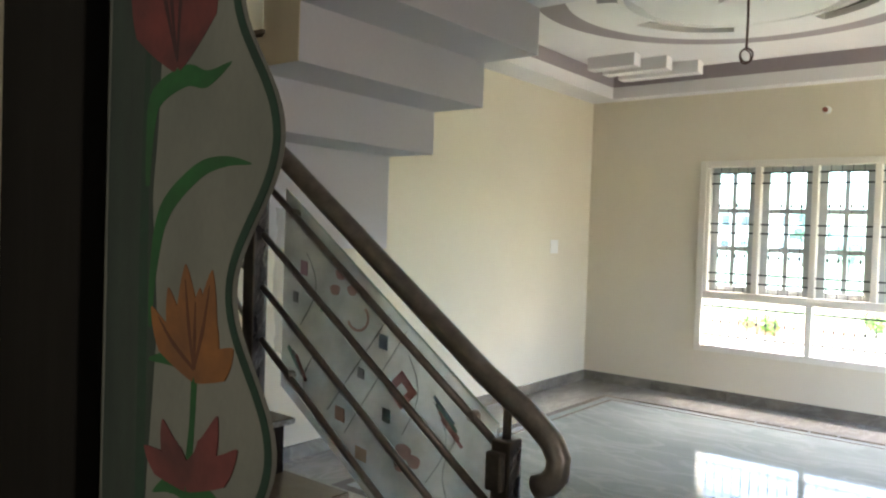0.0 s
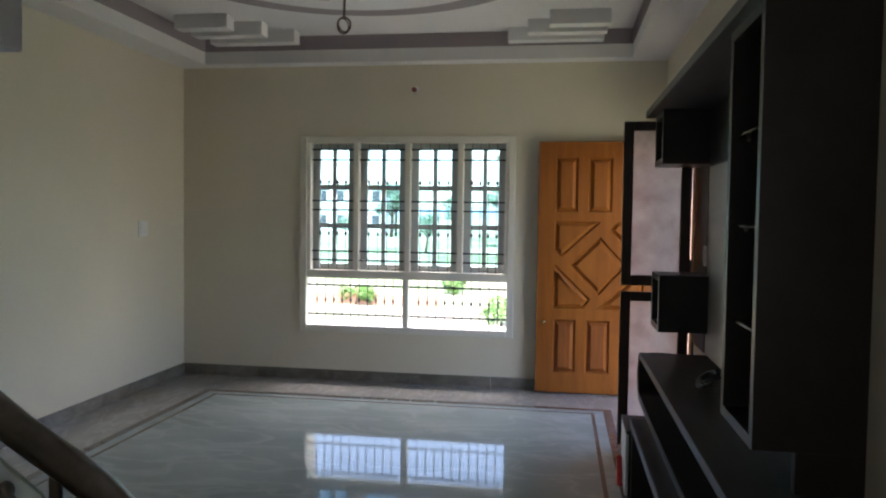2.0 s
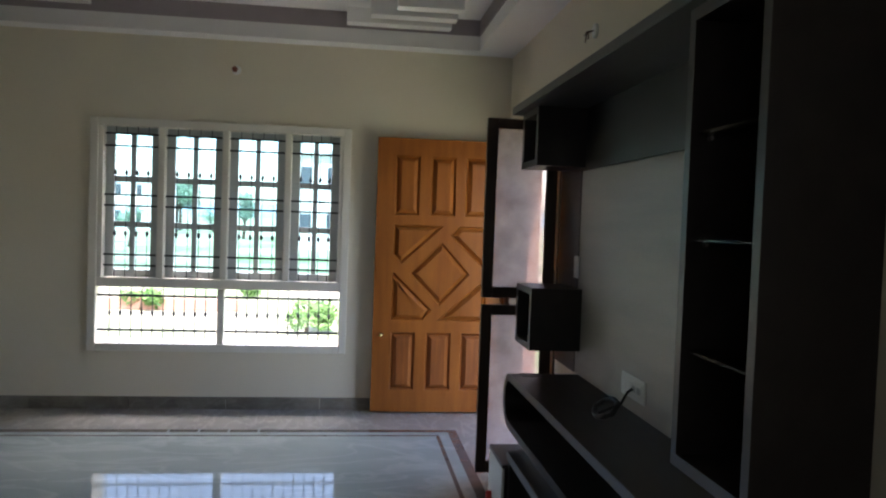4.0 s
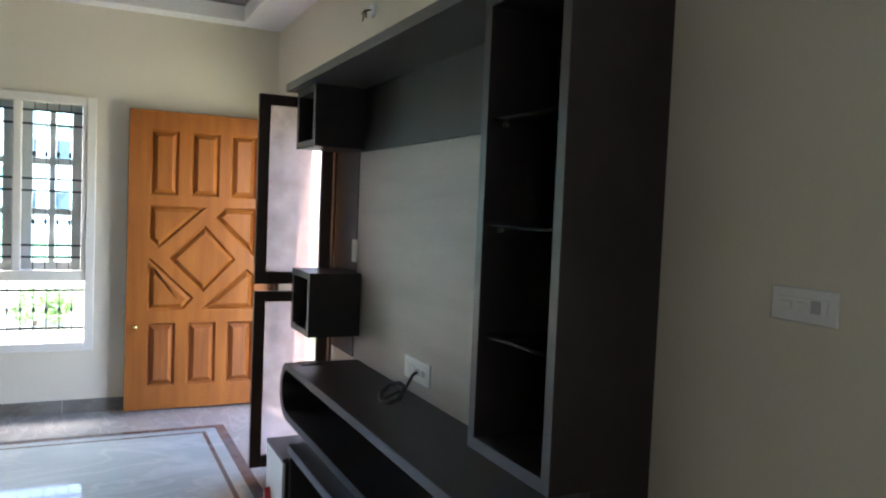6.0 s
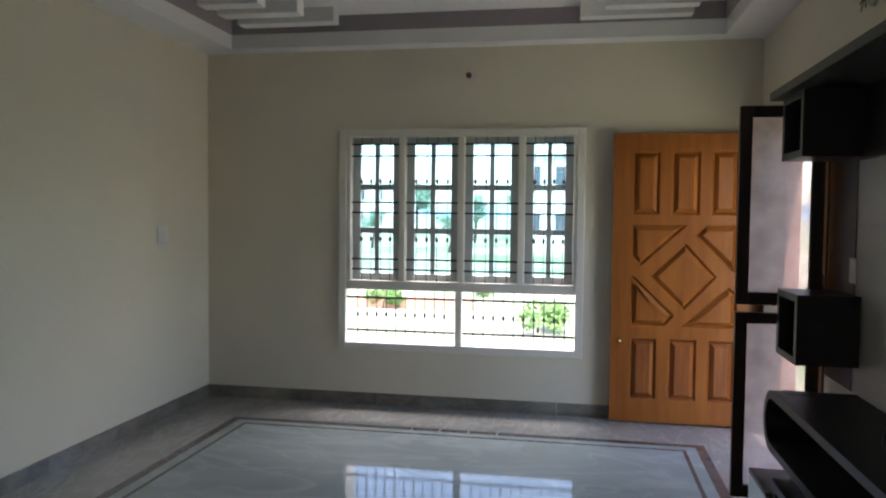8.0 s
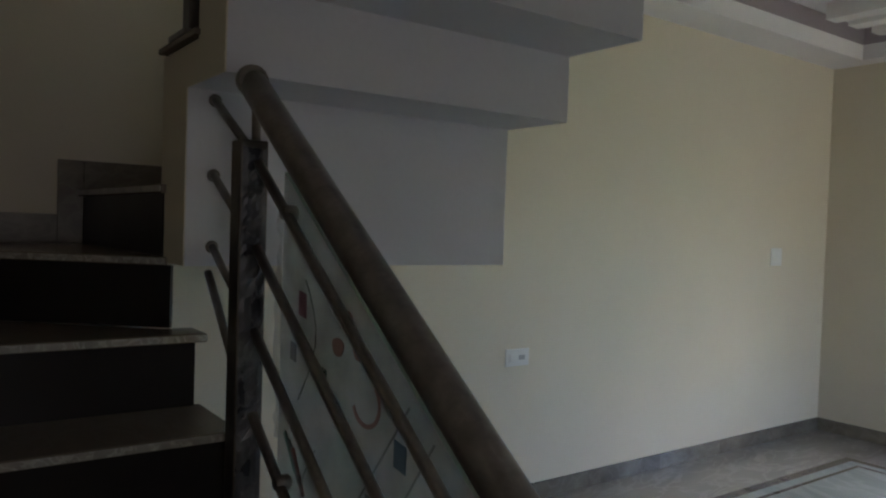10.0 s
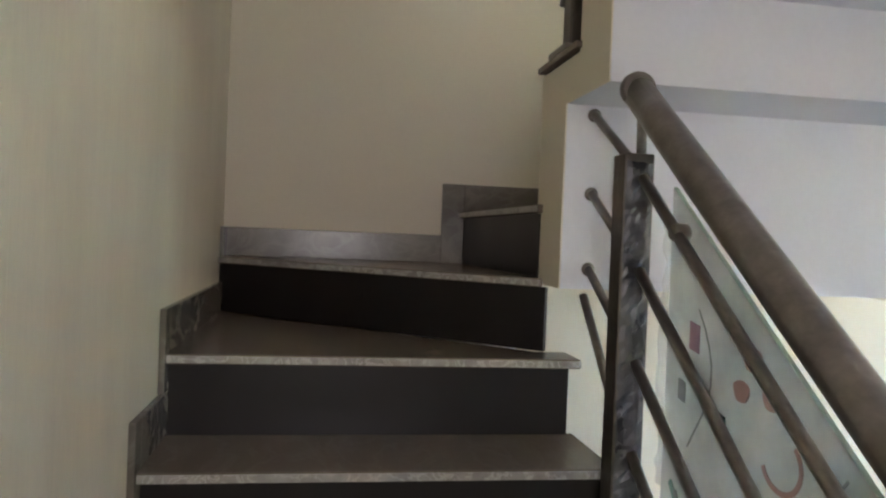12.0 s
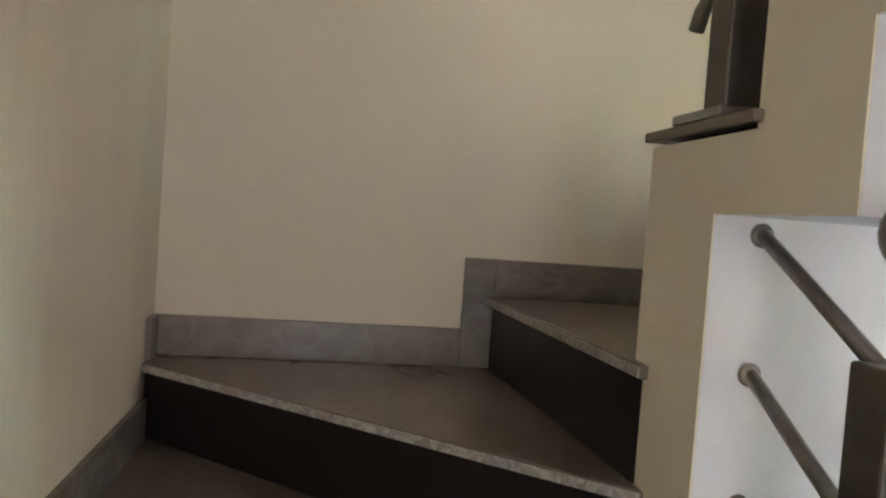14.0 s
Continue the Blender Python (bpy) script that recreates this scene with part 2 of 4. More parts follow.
def prism(points, axis, a, b, bevel=0.0):
    """A polygon in the plane across an axis, swept along it from a to b."""
    bm = bmesh.new()
    def at(p, v):
        return {"x": (v, p[0], p[1]), "y": (p[0], v, p[1]), "z": (p[0], p[1], v)}[axis]
    lo, hi = [bm.verts.new(at(p, a)) for p in points], [bm.verts.new(at(p, b)) for p in points]
    k = len(points)
    bm.faces.new(lo)
    bm.faces.new(hi[::-1])
    for i in range(k):
        bm.faces.new((lo[i], hi[i], hi[(i + 1) % k], lo[(i + 1) % k]))
    bmesh.ops.recalc_face_normals(bm, faces=bm.faces[:])
    if bevel:
        bmesh.ops.bevel(bm, geom=bm.edges[:], offset=bevel, segments=2, affect="EDGES", profile=0.5)
    return bm


def tube(points, radius, sides=12, bm=None):
    """A round bar along a polyline, with closed ends."""
    bm = bm or bmesh.new()
    pts = [Vector(p) for p in points]
    rings, ref = [], None
    for i, p in enumerate(pts):
        d = (pts[min(i + 1, len(pts) - 1)] - pts[max(i - 1, 0)]).normalized()
        if ref is None:
            ref = d.orthogonal().normalized()
        ref = (ref - d * ref.dot(d)).normalized()
        side = d.cross(ref)
        r = radius[i] if isinstance(radius, (list, tuple)) else radius
        rings.append([bm.verts.new(p + (ref * math.cos(2 * math.pi * k / sides) + side * math.sin(2 * math.pi * k / sides)) * r) for k in range(sides)])
    for a, b in zip(rings, rings[1:]):
        for k in range(sides):
            bm.faces.new((a[k], a[(k + 1) % sides], b[(k + 1) % sides], b[k])).smooth = True
    bm.faces.new(rings[0][::-1])
    bm.faces.new(rings[-1])
    return bm


def lathe(profile, center=(0, 0, 0), axis="z", sides=20, bm=None):
    """A turned shape: (radius, height) pairs about an axis."""
    bm = bm or bmesh.new()
    rings = []
    for r, h in profile:
        ring = []
        for k in range(sides):
            c, s = r * math.cos(2 * math.pi * k / sides), r * math.sin(2 * math.pi * k / sides)
            p = {"z": (c, s, h), "y": (c, h, s), "x": (h, c, s)}[axis]
            ring.append(bm.verts.new(Vector(center) + Vector(p)))
        rings.append(ring)
    for a, b in zip(rings, rings[1:]):
        for k in range(sides):
            bm.faces.new((a[k], a[(k + 1) % sides], b[(k + 1) % sides], b[k])).smooth = True
    bm.faces.new(rings[0][::-1])
    bm.faces.new(rings[-1])
    bmesh.ops.recalc_face_normals(bm, faces=bm.faces[:])
    return bm


def mesh(name, bm, material):
    me = bpy.data.meshes.new(name)
    bmesh.ops.recalc_face_normals(bm, faces=bm.faces[:])
    bm.to_mesh(me)
    bm.free()
    me.materials.append(material)
    return me


def part(name, bm, material, parent, label=""):
    """One mesh under a thing or under a part."""
    ob = new(name, mesh(name, bm, material))
    ob.parent = parent
    if parent:
        ob.matrix_parent_inverse = parent.matrix_world.inverted()
    if label:
        ob["label"] = label
    return ob


def thing(name, label, category, at=(0, 0, 0), group="", kind=""):
    """An empty at a thing's base, to carry its parts."""
    ob = new(name)
    ob.empty_display_size = 0.1
    ob.matrix_world = Matrix.Translation(at)
    return tagged(ob, label, category, group, kind)


def solid(name, bm, material, label, category, group="", kind=""):
    """A thing that is one mesh."""
    return tagged(new(name, mesh(name, bm, material)), label, category, group, kind)


# ---- the room: measures ----
W = 4.035          # east wall
CEIL = 2.638       # underside of the ceiling border
TRAY = 2.82        # raised middle of the ceiling
SOUTH = -9.0
RISE = 0.186
FLIGHT_S, FLIGHT_N = -5.837, -4.878      # lower flight between its wall and its open side
UP_S, UP_N = -4.952, -3.945            # upper flight
WX0, WX1, WZ0, WZ1 = 1.117, 2.812, 0.47, 1.998   # window opening
DY0, DY1, DZ = -1.46, -0.14, 2.03      # entrance opening in the east wall

# walls, with the openings left through them
bm = bmesh.new()
box(bm, -0.2, WX0, 0, 0.23, 0, 3.0)
box(bm, WX1, W + 0.23, 0, 0.23, 0, 3.0)
box(bm, WX0, WX1, 0, 0.23, 0, WZ0)
box(bm, WX0, WX1, 0, 0.23, WZ1, 3.0)
solid("wall_north", bm, CREAM, "cream painted wall with the front window", "wall", kind="structure")
bm = bmesh.new()
box(bm, W, W + 0.23, DY1, 0, 0, 3.0)
box(bm, W, W + 0.23, DY0, DY1, DZ, 3.0)
box(bm, W, W + 0.23, SOUTH, -5.75, 0, 3.0)
box(bm, W, W + 0.23, -5.05, DY0, 0, 3.0)
# Unseen recess, made up to hold the side fill lamp.
box(bm, W, W + 0.23, -5.75, -5.05, 0, 0.93)
box(bm, W, W + 0.23, -5.75, -5.05, 2.07, 3.0)
box(bm, W + 0.15, W + 0.23, -5.75, -5.05, 0.93, 2.07)
solid("wall_east", bm, CREAM, "cream painted wall behind the media unit", "wall", kind="structure")
solid("wall_west", blk(-0.2, 0, SOUTH, 0, 0, 5.8), CREAM, "cream painted wall beside the stairs", "wall", kind="structure")
# Unseen back wall; its recess is made up for the hall fill lamp.
bm = bmesh.new()
box(bm, -0.2, 0.9, SOUTH - 0.2, SOUTH, 0, 3.0)
box(bm, 3.4, W + 0.23, SOUTH - 0.2, SOUTH, 0, 3.0)
box(bm, 0.9, 3.4, SOUTH - 0.2, SOUTH, 0, 0.9)
box(bm, 0.9, 3.4, SOUTH - 0.2, SOUTH, 2.1, 3.0)
box(bm, 0.9, 3.4, SOUTH - 0.2, SOUTH - 0.12, 0.9, 2.1)
solid("wall_south", bm, CREAM, "unseen cream back wall with an added recess for a fill lamp", "wall", kind="structure")
# ceiling border, raised tray, stairwell shaft above
TX0, TX1, TY0, TY1 = 0.30, 3.75, -3.85, -0.21
VX = 2.62
MUR = -5.98
bm = bmesh.new()
box(bm, 0, W, TY1, 0, CEIL, 3.0)
box(bm, 0, TX0, TY0, TY1, CEIL, 3.0)
box(bm, TX1, W, TY0, TY1, CEIL, 3.0)
box(bm, 0, W, UP_N, TY0, CEIL, 3.0)
box(bm, VX, W, SOUTH, UP_N, CEIL, 3.0)
box(bm, 0, VX, SOUTH, MUR, CEIL, 3.0)
solid("ceiling", bm, WHITE, "white painted ceiling border round a raised tray", "ceiling", kind="structure")
bm = bmesh.new()
box(bm, TX0, TX1, TY0, TY1, TRAY + 0.02, 3.0)
RC = (2.0, -2.1)
def ring(bm, r0, r1, z0, z1, a0=0.0, a1=360.0, step=4.0):
    n = max(2, int((a1 - a0) / step))
    full = a1 - a0 >= 359.9
    cols = []
    for i in range(n if full else n + 1):
        a = radians(a0 + (a1 - a0) * i / n)
        c, s = math.cos(a), math.sin(a)
        cols.append([bm.verts.new((RC[0] + r * c, RC[1] + r * s, z)) for r, z in ((r0, z0), (r1, z0), (r1, z1), (r0, z1))])
    pairs = list(zip(cols, cols[1:])) + ([(cols[-1], cols[0])] if full else [])
    for a, b in pairs:
        for k in range(4):
            bm.faces.new((a[k], a[(k + 1) % 4], b[(k + 1) % 4], b[k]))
    if not full:
        bm.faces.new(cols[0][::-1])
        bm.faces.new(cols[-1])
    return bm
ring(bm, 0.816, 1.0, TRAY - 0.035, TRAY + 0.021)
ring(bm, 0.655, 0.694, TRAY - 0.035, TRAY + 0.021)
for a in range(4):
    ring(bm, 0.695, 0.815, TRAY - 0.035, TRAY + 0.021, 90 * a + 70, 90 * a + 110)
ring(bm, 0.12, 0.55, TRAY - 0.06, TRAY + 0.021)
ring(bm, 0.0001, 0.119, TRAY - 0.09, TRAY + 0.021)
bars = [(0.42, 0.83, -0.94, -0.82), (0.44, 1.00, -0.71, -0.59), (0.46, 1.16, -0.45, -0.33), (3.13, 3.55, -0.80, -0.69), (2.97, 3.54, -0.57, -0.46), (2.81, 3.53, -0.34, -0.23)]
for x0, x1, y0, y1 in bars:
    box(bm, x0, x1, y0, y1, TRAY - 0.08, TRAY + 0.021, 0.004)
solid("ceiling_tray", bm, WHITE, "white plaster ceiling tray with round medallion and stepped bars", "ceiling", kind="structure")
bm = bmesh.new()
t = 0.006
for x0, x1, y0, y1 in ((TX0, TX0 + t, TY0, TY1), (TX1 - t, TX1, TY0, TY1), (TX0 + t, TX1 - t, TY1 - t, TY1), (TX0 + t, TX1 - t, TY0, TY0 + t)):
    box(bm, x0, x1, y0, y1, CEIL + 0.09, TRAY + 0.019)
ring(bm, 1.01, 1.20, TRAY - 0.02, TRAY + 0.018)
solid("ceiling_trim", bm, LILAC, "mauve grey painted bands and arcs on the ceiling tray", "ceiling", kind="structure")
bm = bmesh.new()
for a in range(4):
    ring(bm, 0.6955, 0.8145, TRAY + 0.004, TRAY + 0.0195, 90 * a + 70 - 49.5, 90 * a + 69.5)
solid("ceiling_niche", bm, STRIPE, "dark glossy recessed arcs in the ceiling medallion", "ceiling", kind="structure")
bm = bmesh.new()
for x0, x1, y0, y1 in ((TX0 - 0.012, TX0, TY0, TY1), (TX1, TX1 + 0.012, TY0, TY1), (TX0, TX1, TY1, TY1 + 0.012), (TX0, TX1, TY0 - 0.012, TY0)):
    box(bm, x0, x1, y0, y1, CEIL - 0.012, CEIL + 0.003)
# moulded lip of the border
solid("ceiling_lip", bm, WHITE, "thin white moulded lip round the ceiling tray", "ceiling", kind="structure")
bm = bmesh.new()
box(bm, 0, VX + 0.12, UP_N, UP_N + 0.12, 3.0, 5.8)
box(bm, VX, VX + 0.12, MUR, UP_N, 3.0, 5.8)
box(bm, 0, VX + 0.12, MUR - 0.12, MUR, 3.0, 5.8)
solid("stairwell_wall", bm, CREAM, "cream painted upper stairwell walls", "wall", kind="structure")
solid("stairwell_ceiling", blk(-0.2, VX + 0.12, MUR - 0.12, UP_N + 0.12, 5.8, 5.95), WHITE, "white stairwell ceiling", "ceiling", kind="structure")

# floor: outer slabs, dark inlay lines, inner field
def frame_ring(x0, x1, y0, y1, w, z0=-0.08, z1=0.0):
    bm = bmesh.new()
    box(bm, x0, x1, y1 - w, y1, z0, z1)
    box(bm, x0, x1, y0, y0 + w, z0, z1)
    box(bm, x0, x0 + w, y0 + w, y1 - w, z0, z1)
    box(bm, x1 - w, x1, y0 + w, y1 - w, z0, z1)
    return bm
FX0, FX1, FY0, FY1 = 0.478, 3.626, -3.75, -0.535
floor = thing("floor", "polished grey marble floor with dark inlaid border lines", "floor", kind="structure")
bm = bmesh.new()
box(bm, 0, W + 0.23, FY1, 0, -0.08, 0)
box(bm, 0, FX0, FY0, FY1, -0.08, 0)
box(bm, FX1, W + 0.23, FY0, FY1, -0.08, 0)
box(bm, 0, W + 0.23, SOUTH - 0.2, FY0, -0.08, 0)
part("floor_edge", bm, EDGE, floor, "brown grey marble edging")
part("inlay_line", frame_ring(FX0, FX1, FY0, FY1, 0.060), STRIPE, floor, "dark brown granite line")
part("inlay_band", frame_ring(FX0 + 0.060, FX1 - 0.060, FY0 + 0.060, FY1 - 0.060, 0.065), FLOOR, floor)
part("inlay_line", frame_ring(FX0 + 0.125, FX1 - 0.125, FY0 + 0.125, FY1 - 0.125, 0.024), STRIPE, floor, "thin dark granite line")
for x in (1.75, 1.94, 2.13, 2.32):
    part("inlay_tick", blk(x, x + 0.014, FY1 - 0.1245, FY1 - 0.0005, -0.02, 0.0008), FLOOR, floor)
part("floor_field", blk(FX0 + 0.149, FX1 - 0.149, FY0 + 0.149, FY1 - 0.149, -0.08, 0), FLOOR, floor)

# skirting, slab by slab
skirting = thing("baseboard", "grey marble skirting slabs along the walls", "skirting", kind="structure")
def slabs(a, b, length, place):
    n = max(1, round((b - a) / length))
    for k in range(n):
        u0, u1 = a + (b - a) * k / n, a + (b - a) * (k + 1) / n - 0.0025
        proud = 0.0135 + 0.0012 * math.sin(k * 2.3)
        if place == "north":
            bm = blk(u0, u1, -proud, -0.0005, 0.0005, 0.088, 0.0015)
        elif place == "west":
            bm = blk(0.0005, proud, u0, u1, 0.0005, 0.088, 0.0015)
        else:
            bm = blk(W - proud, W - 0.0005, u0, u1, 0.0005, 0.088, 0.0015)
        part("slab", bm, SKIRT, skirting)
slabs(0.016, W - 0.001, 0.62, "north")
slabs(-4.85, -0.001, 0.62, "west")
slabs(SOUTH, -4.46, 0.62, "east")

# ---- front window ----
def bar_upright(bm, x, y, z0, z1, knots=(), r=0.006):
    tube([(x, y, z0), (x, y, z1)], r, 6, bm)
    for z in knots:
        lathe([(0.004, -0.02), (0.011, -0.008), (0.011, 0.008), (0.004, 0.02)], (x, y, z), "z", 6, bm)

window = thing("window_1", "cream framed four-light window with wrought iron bars and open sill lights", "window", (0, 0, 0), kind="structure")
bm = bmesh.new()
o = 0.056
box(bm, WX0 - o, WX0, -0.022, 0.0, WZ0 - o, WZ1 + o, 0.005)
box(bm, WX1, WX1 + o, -0.022, 0.0, WZ0 - o, WZ1 + o, 0.005)
box(bm, WX0, WX1, -0.022, 0.0, WZ1, WZ1 + o, 0.005)
box(bm, WX0, WX1, -0.022, 0.0, WZ0 - o, WZ0, 0.005)
part("window_frame", bm, TRIMW, window, "cream painted outer frame")
bm = bmesh.new()
ZM0, ZM1 = 0.868, 0.935
box(bm, WX0, WX1, -0.012, 0.09, ZM0, ZM1, 0.004)
part("transom", bm, TRIMW, window)
xs = [WX0, 1.5425, 1.981, 2.420, WX1]
for x0, x1 in ((WX0, WX0 + 0.034), (WX1 - 0.026, WX1)):
    part("side_jamb", blk(x0 + 0.0005, x1, -0.013, 0.09, ZM1 + 0.001, WZ1 - 0.0005, 0.004), TRIMW, window)
for x in xs[1:4]:
    part("mullion", blk(x - 0.024, x + 0.024, -0.014, 0.09, ZM1 + 0.001, WZ1, 0.006), TRIMW, window)
part("mullion", blk(1.946, 1.996, -0.012, 0.09, WZ0, ZM0 - 0.001, 0.006), TRIMW, window)
for i in range(4):
    a, b = xs[i] + (0.0245 if i else 0.0345), xs[i + 1] - (0.0245 if i < 3 else 0.0265)
    s = 0.058
    y0, y1 = 0.055, 0.095
    z0, z1 = ZM1 + 0.001, WZ1
    bm = bmesh.new()
    box(bm, a, a + s, y0, y1, z0, z1, 0.004)
    box(bm, b - s, b, y0, y1, z0, z1, 0.004)
    box(bm, a + s, b - s, y0, y1, z1 - 0.045, z1, 0.004)
    box(bm, a + s, b - s, y0, y1, z0, z0 + 0.05, 0.004)
    c = (a + b) / 2
    box(bm, c - 0.017, c + 0.017, y0 + 0.006, y1 - 0.006, z0 + 0.05, z1 - 0.045)
    h = (z1 - z0 - 0.095) / 3
    for k in (1, 2):
        zz = z0 + 0.05 + h * k
        box(bm, a + s, b - s, y0 + 0.005, y1 - 0.005, zz - 0.020, zz + 0.020)
    sash = part("sash", bm, SASH, window, "grey green painted sash with six panes")
    for k in range(3):
        for x0, x1 in ((a + s, c - 0.017), (c + 0.017, b - s)):
            pane = part("pane", blk(x0 + 0.001, x1 - 0.001, y0 + 0.018, y0 + 0.022, z0 + 0.051 + h * k, z0 + 0.049 + h * (k + 1)), TINTED, sash)
            pane.visible_shadow = False
    bm = bmesh.new()
    yg = 0.028
    for zz in (1.018, 1.094, 1.441, 1.517, 1.861, 1.947):
        box(bm, a, b, yg - 0.003, yg + 0.003, zz - 0.0065, zz + 0.0065)
    for f in (0.2, 0.4, 0.6, 0.8):
        bar_upright(bm, a + (b - a) * f, yg, z0, z1, (1.245, 1.675), 0.0026)
    part("grille", bm, IRON, window, "black wrought iron grille")
for a, b in ((WX0, 1.946), (1.996, WX1)):
    bm = bmesh.new()
    for zz in (0.558, 0.805):
        box(bm, a, b, 0.024, 0.032, zz - 0.008, zz + 0.008)
    for k in range(10):
        bar_upright(bm, a + 0.082 + 0.0735 * k, 0.028, WZ0, ZM0, (0.68,), 0.0042)
    part("grille", bm, IRON, window, "black wrought iron balusters")

# ---- entrance: frame, teak door, screen door ----
doorway = thing("door_frame", "dark brown wooden entrance door frame", "door frame", (W, DY0, 0), kind="structure")
part("jamb", blk(W - 0.012, W + 0.10, DY0 + 0.002, DY0 + 0.10, 0, DZ - 0.002, 0.004), BROWN, doorway)
part("jamb", blk(W - 0.012, W + 0.10, DY1 - 0.10, DY1 - 0.002, 0, DZ - 0.002, 0.004), BROWN, doorway)
part("head", blk(W - 0.012, W + 0.10, DY0 + 0.10, DY1 - 0.10, DZ - 0.09, DZ - 0.002, 0.004), BROWN, doorway)
part("stop", blk(W + 0.105, W + 0.15, DY0 + 0.03, DY0 + 0.14, 0, DZ - 0.01, 0.004), PINKW, doorway, "pale timber door stop")
part("lining", blk(W + 0.105, W + 0.20, DY1 - 0.10, DY1 - 0.06, 0, DZ - 0.01, 0.004), PINKW, doorway, "pinkish timber side panel of the porch")
part("threshold", blk(W, W + 0.23, DY0 + 0.10, DY1 - 0.10, 0.0005, 0.03, 0.005), STRIPE, doorway)

def raised(bm, outline, y, depth, inset):
    """A raised field on a door face: outline of (x, z), sloped in to a proud flat."""
    c = Vector((sum(p[0] for p in outline) / len(outline), sum(p[1] for p in outline) / len(outline)))
    lo = [bm.verts.new((p[0], y, p[1])) for p in outline]
    n = len(outline)
    def shrink(d):
        res = []
        for i in range(n):
            p0, p1, p2 = Vector(outline[i - 1]), Vector(outline[i]), Vector(outline[(i + 1) % n])
            e1, e2 = (p1 - p0).normalized(), (p2 - p1).normalized()
            n1, n2 = Vector((-e1.y, e1.x)), Vector((-e2.y, e2.x))
            if n1.dot(c - p1) < 0:
                n1, n2 = -n1, -n2
            m = (n1 + n2)
            res.append(p1 + m * (d / max(0.25, m.dot(n1))))
        return res
    mid = [bm.verts.new((p.x, y + depth * 0.6, p.y)) for p in shrink(inset * 0.35)]
    hi = [bm.verts.new((p.x, y - depth * 0.35, p.y)) for p in shrink(inset)]
    for a, b in ((lo, mid), (mid, hi)):
        for i in range(n):
            bm.faces.new((a[i], a[(i + 1) % n], b[(i + 1) % n], b[i]))
    bm.faces.new(hi)
    return bm

DX0, DX1, DF = 3.058, 4.018, -0.10
door = thing("door_1", "orange teak entrance door with carved diamond panels, standing open", "door", (DX1, DF, 0), kind="structure")
stiles = ((3.190, 3.368), (3.446, 3.632), (3.704, 3.880))
fields = [[(a, 1.445), (b, 1.445), (b, 1.876), (a, 1.876)] for a, b in stiles] + [[(a, 0.170), (b, 0.170), (b, 0.594), (a, 0.594)] for a, b in stiles]
fields.append([(3.308, 1.026), (3.540, 0.792), (3.755, 1.026), (3.545, 1.256)])
XL, XR, ZT, ZB = 3.188, 3.884, 1.377, 0.680
fields += [[(XL, 1.149), (3.250, 1.090), (3.556, ZT), (XL, ZT)],
           [(XR, ZT), (3.668, ZT), (3.602, 1.308), (XR, 1.034)],
           [(XL, ZB), (3.418, ZB), (3.482, 0.759), (3.212, 1.020), (XL, 1.030)],
           [(3.516, ZB), (XR, ZB), (XR, 0.915), (3.832, 0.962)]]
def door_face(bm):
    """The door's front, with holes where the raised fields sit."""
    from_edges = []
    def loop(points):
        vs = [bm.verts.new((p[0], DF, p[1])) for p in points]
        for i in range(len(vs)):
            from_edges.append(bm.edges.new((vs[i], vs[(i + 1) % len(vs)])))
    loop([(DX0, 0.012), (DX1, 0.012), (DX1, 2.0), (DX0, 2.0)])
    for f in fields:
        loop(f)
    bmesh.ops.triangle_fill(bm, use_beauty=True, use_dissolve=False, edges=from_edges)
    return bm
bm = door_face(bmesh.new())
for x0, x1, y0, y1, z0, z1 in ((DX0, DX1, DF + 0.024, DF + 0.042, 0.012, 2.0),):
    box(bm, x0, x1, y0, y1, z0, z1)
for x0, x1, z0, z1 in ((DX0, DX0 + 0.0005, 0.012, 2.0), (DX1 - 0.0005, DX1, 0.012, 2.0)):
    box(bm, x0, x1, DF, DF + 0.022, z0, z1)
box(bm, DX0, DX1, DF, DF + 0.022, 1.9995, 2.0)
part("door_leaf", bm, TEAK, door)
for i, f in enumerate(fields):
    part("carved_panel", raised(bmesh.new(), f, DF, 0.030, 0.044 if i < 6 else 0.040), TEAKD if 3 <= i < 6 else TEAK, door)
part("door_knob", lathe([(0.006, 0.0), (0.016, -0.002), (0.016, -0.006), (0.008, -0.012), (0.014, -0.022), (0.012, -0.032), (0.002, -0.036)], (3.118, DF, 0.573), "y", 16), BRASS, door, "small brass knob")
for z in (0.3, 1.0, 1.75):
    part("hinge", tube([(DX1 + 0.005, DF - 0.004, z - 0.05), (DX1 + 0.005, DF - 0.004, z + 0.05)], 0.007, 8), BRASS, door)

SX0, SX1, SY = 3.596, 3.990, -1.515
screen = thing("screen_door", "dark brown framed glazed screen door, standing open", "door", (SX1, SY, 0), kind="structure")
for z0, z1 in ((0.045, 0.968), (1.005, 1.976)):
    bm = bmesh.new()
    box(bm, SX0, SX0 + 0.058, SY - 0.015, SY + 0.015, z0, z1, 0.003)
    box(bm, SX1 - 0.058, SX1, SY - 0.015, SY + 0.015, z0, z1, 0.003)
    box(bm, SX0 + 0.058, SX1 - 0.058, SY - 0.015, SY + 0.015, z0, z0 + 0.062, 0.003)
    box(bm, SX0 + 0.058, SX1 - 0.058, SY - 0.015, SY + 0.015, z1 - 0.055, z1, 0.003)
    part("screen_frame", bm, BROWN, screen)
    for zh in (z0 + 0.12, z1 - 0.12):
        part("hinge", tube([(SX1 + 0.006, SY, zh - 0.04), (SX1 + 0.006, SY, zh + 0.04)], 0.006, 8), STEEL, screen)
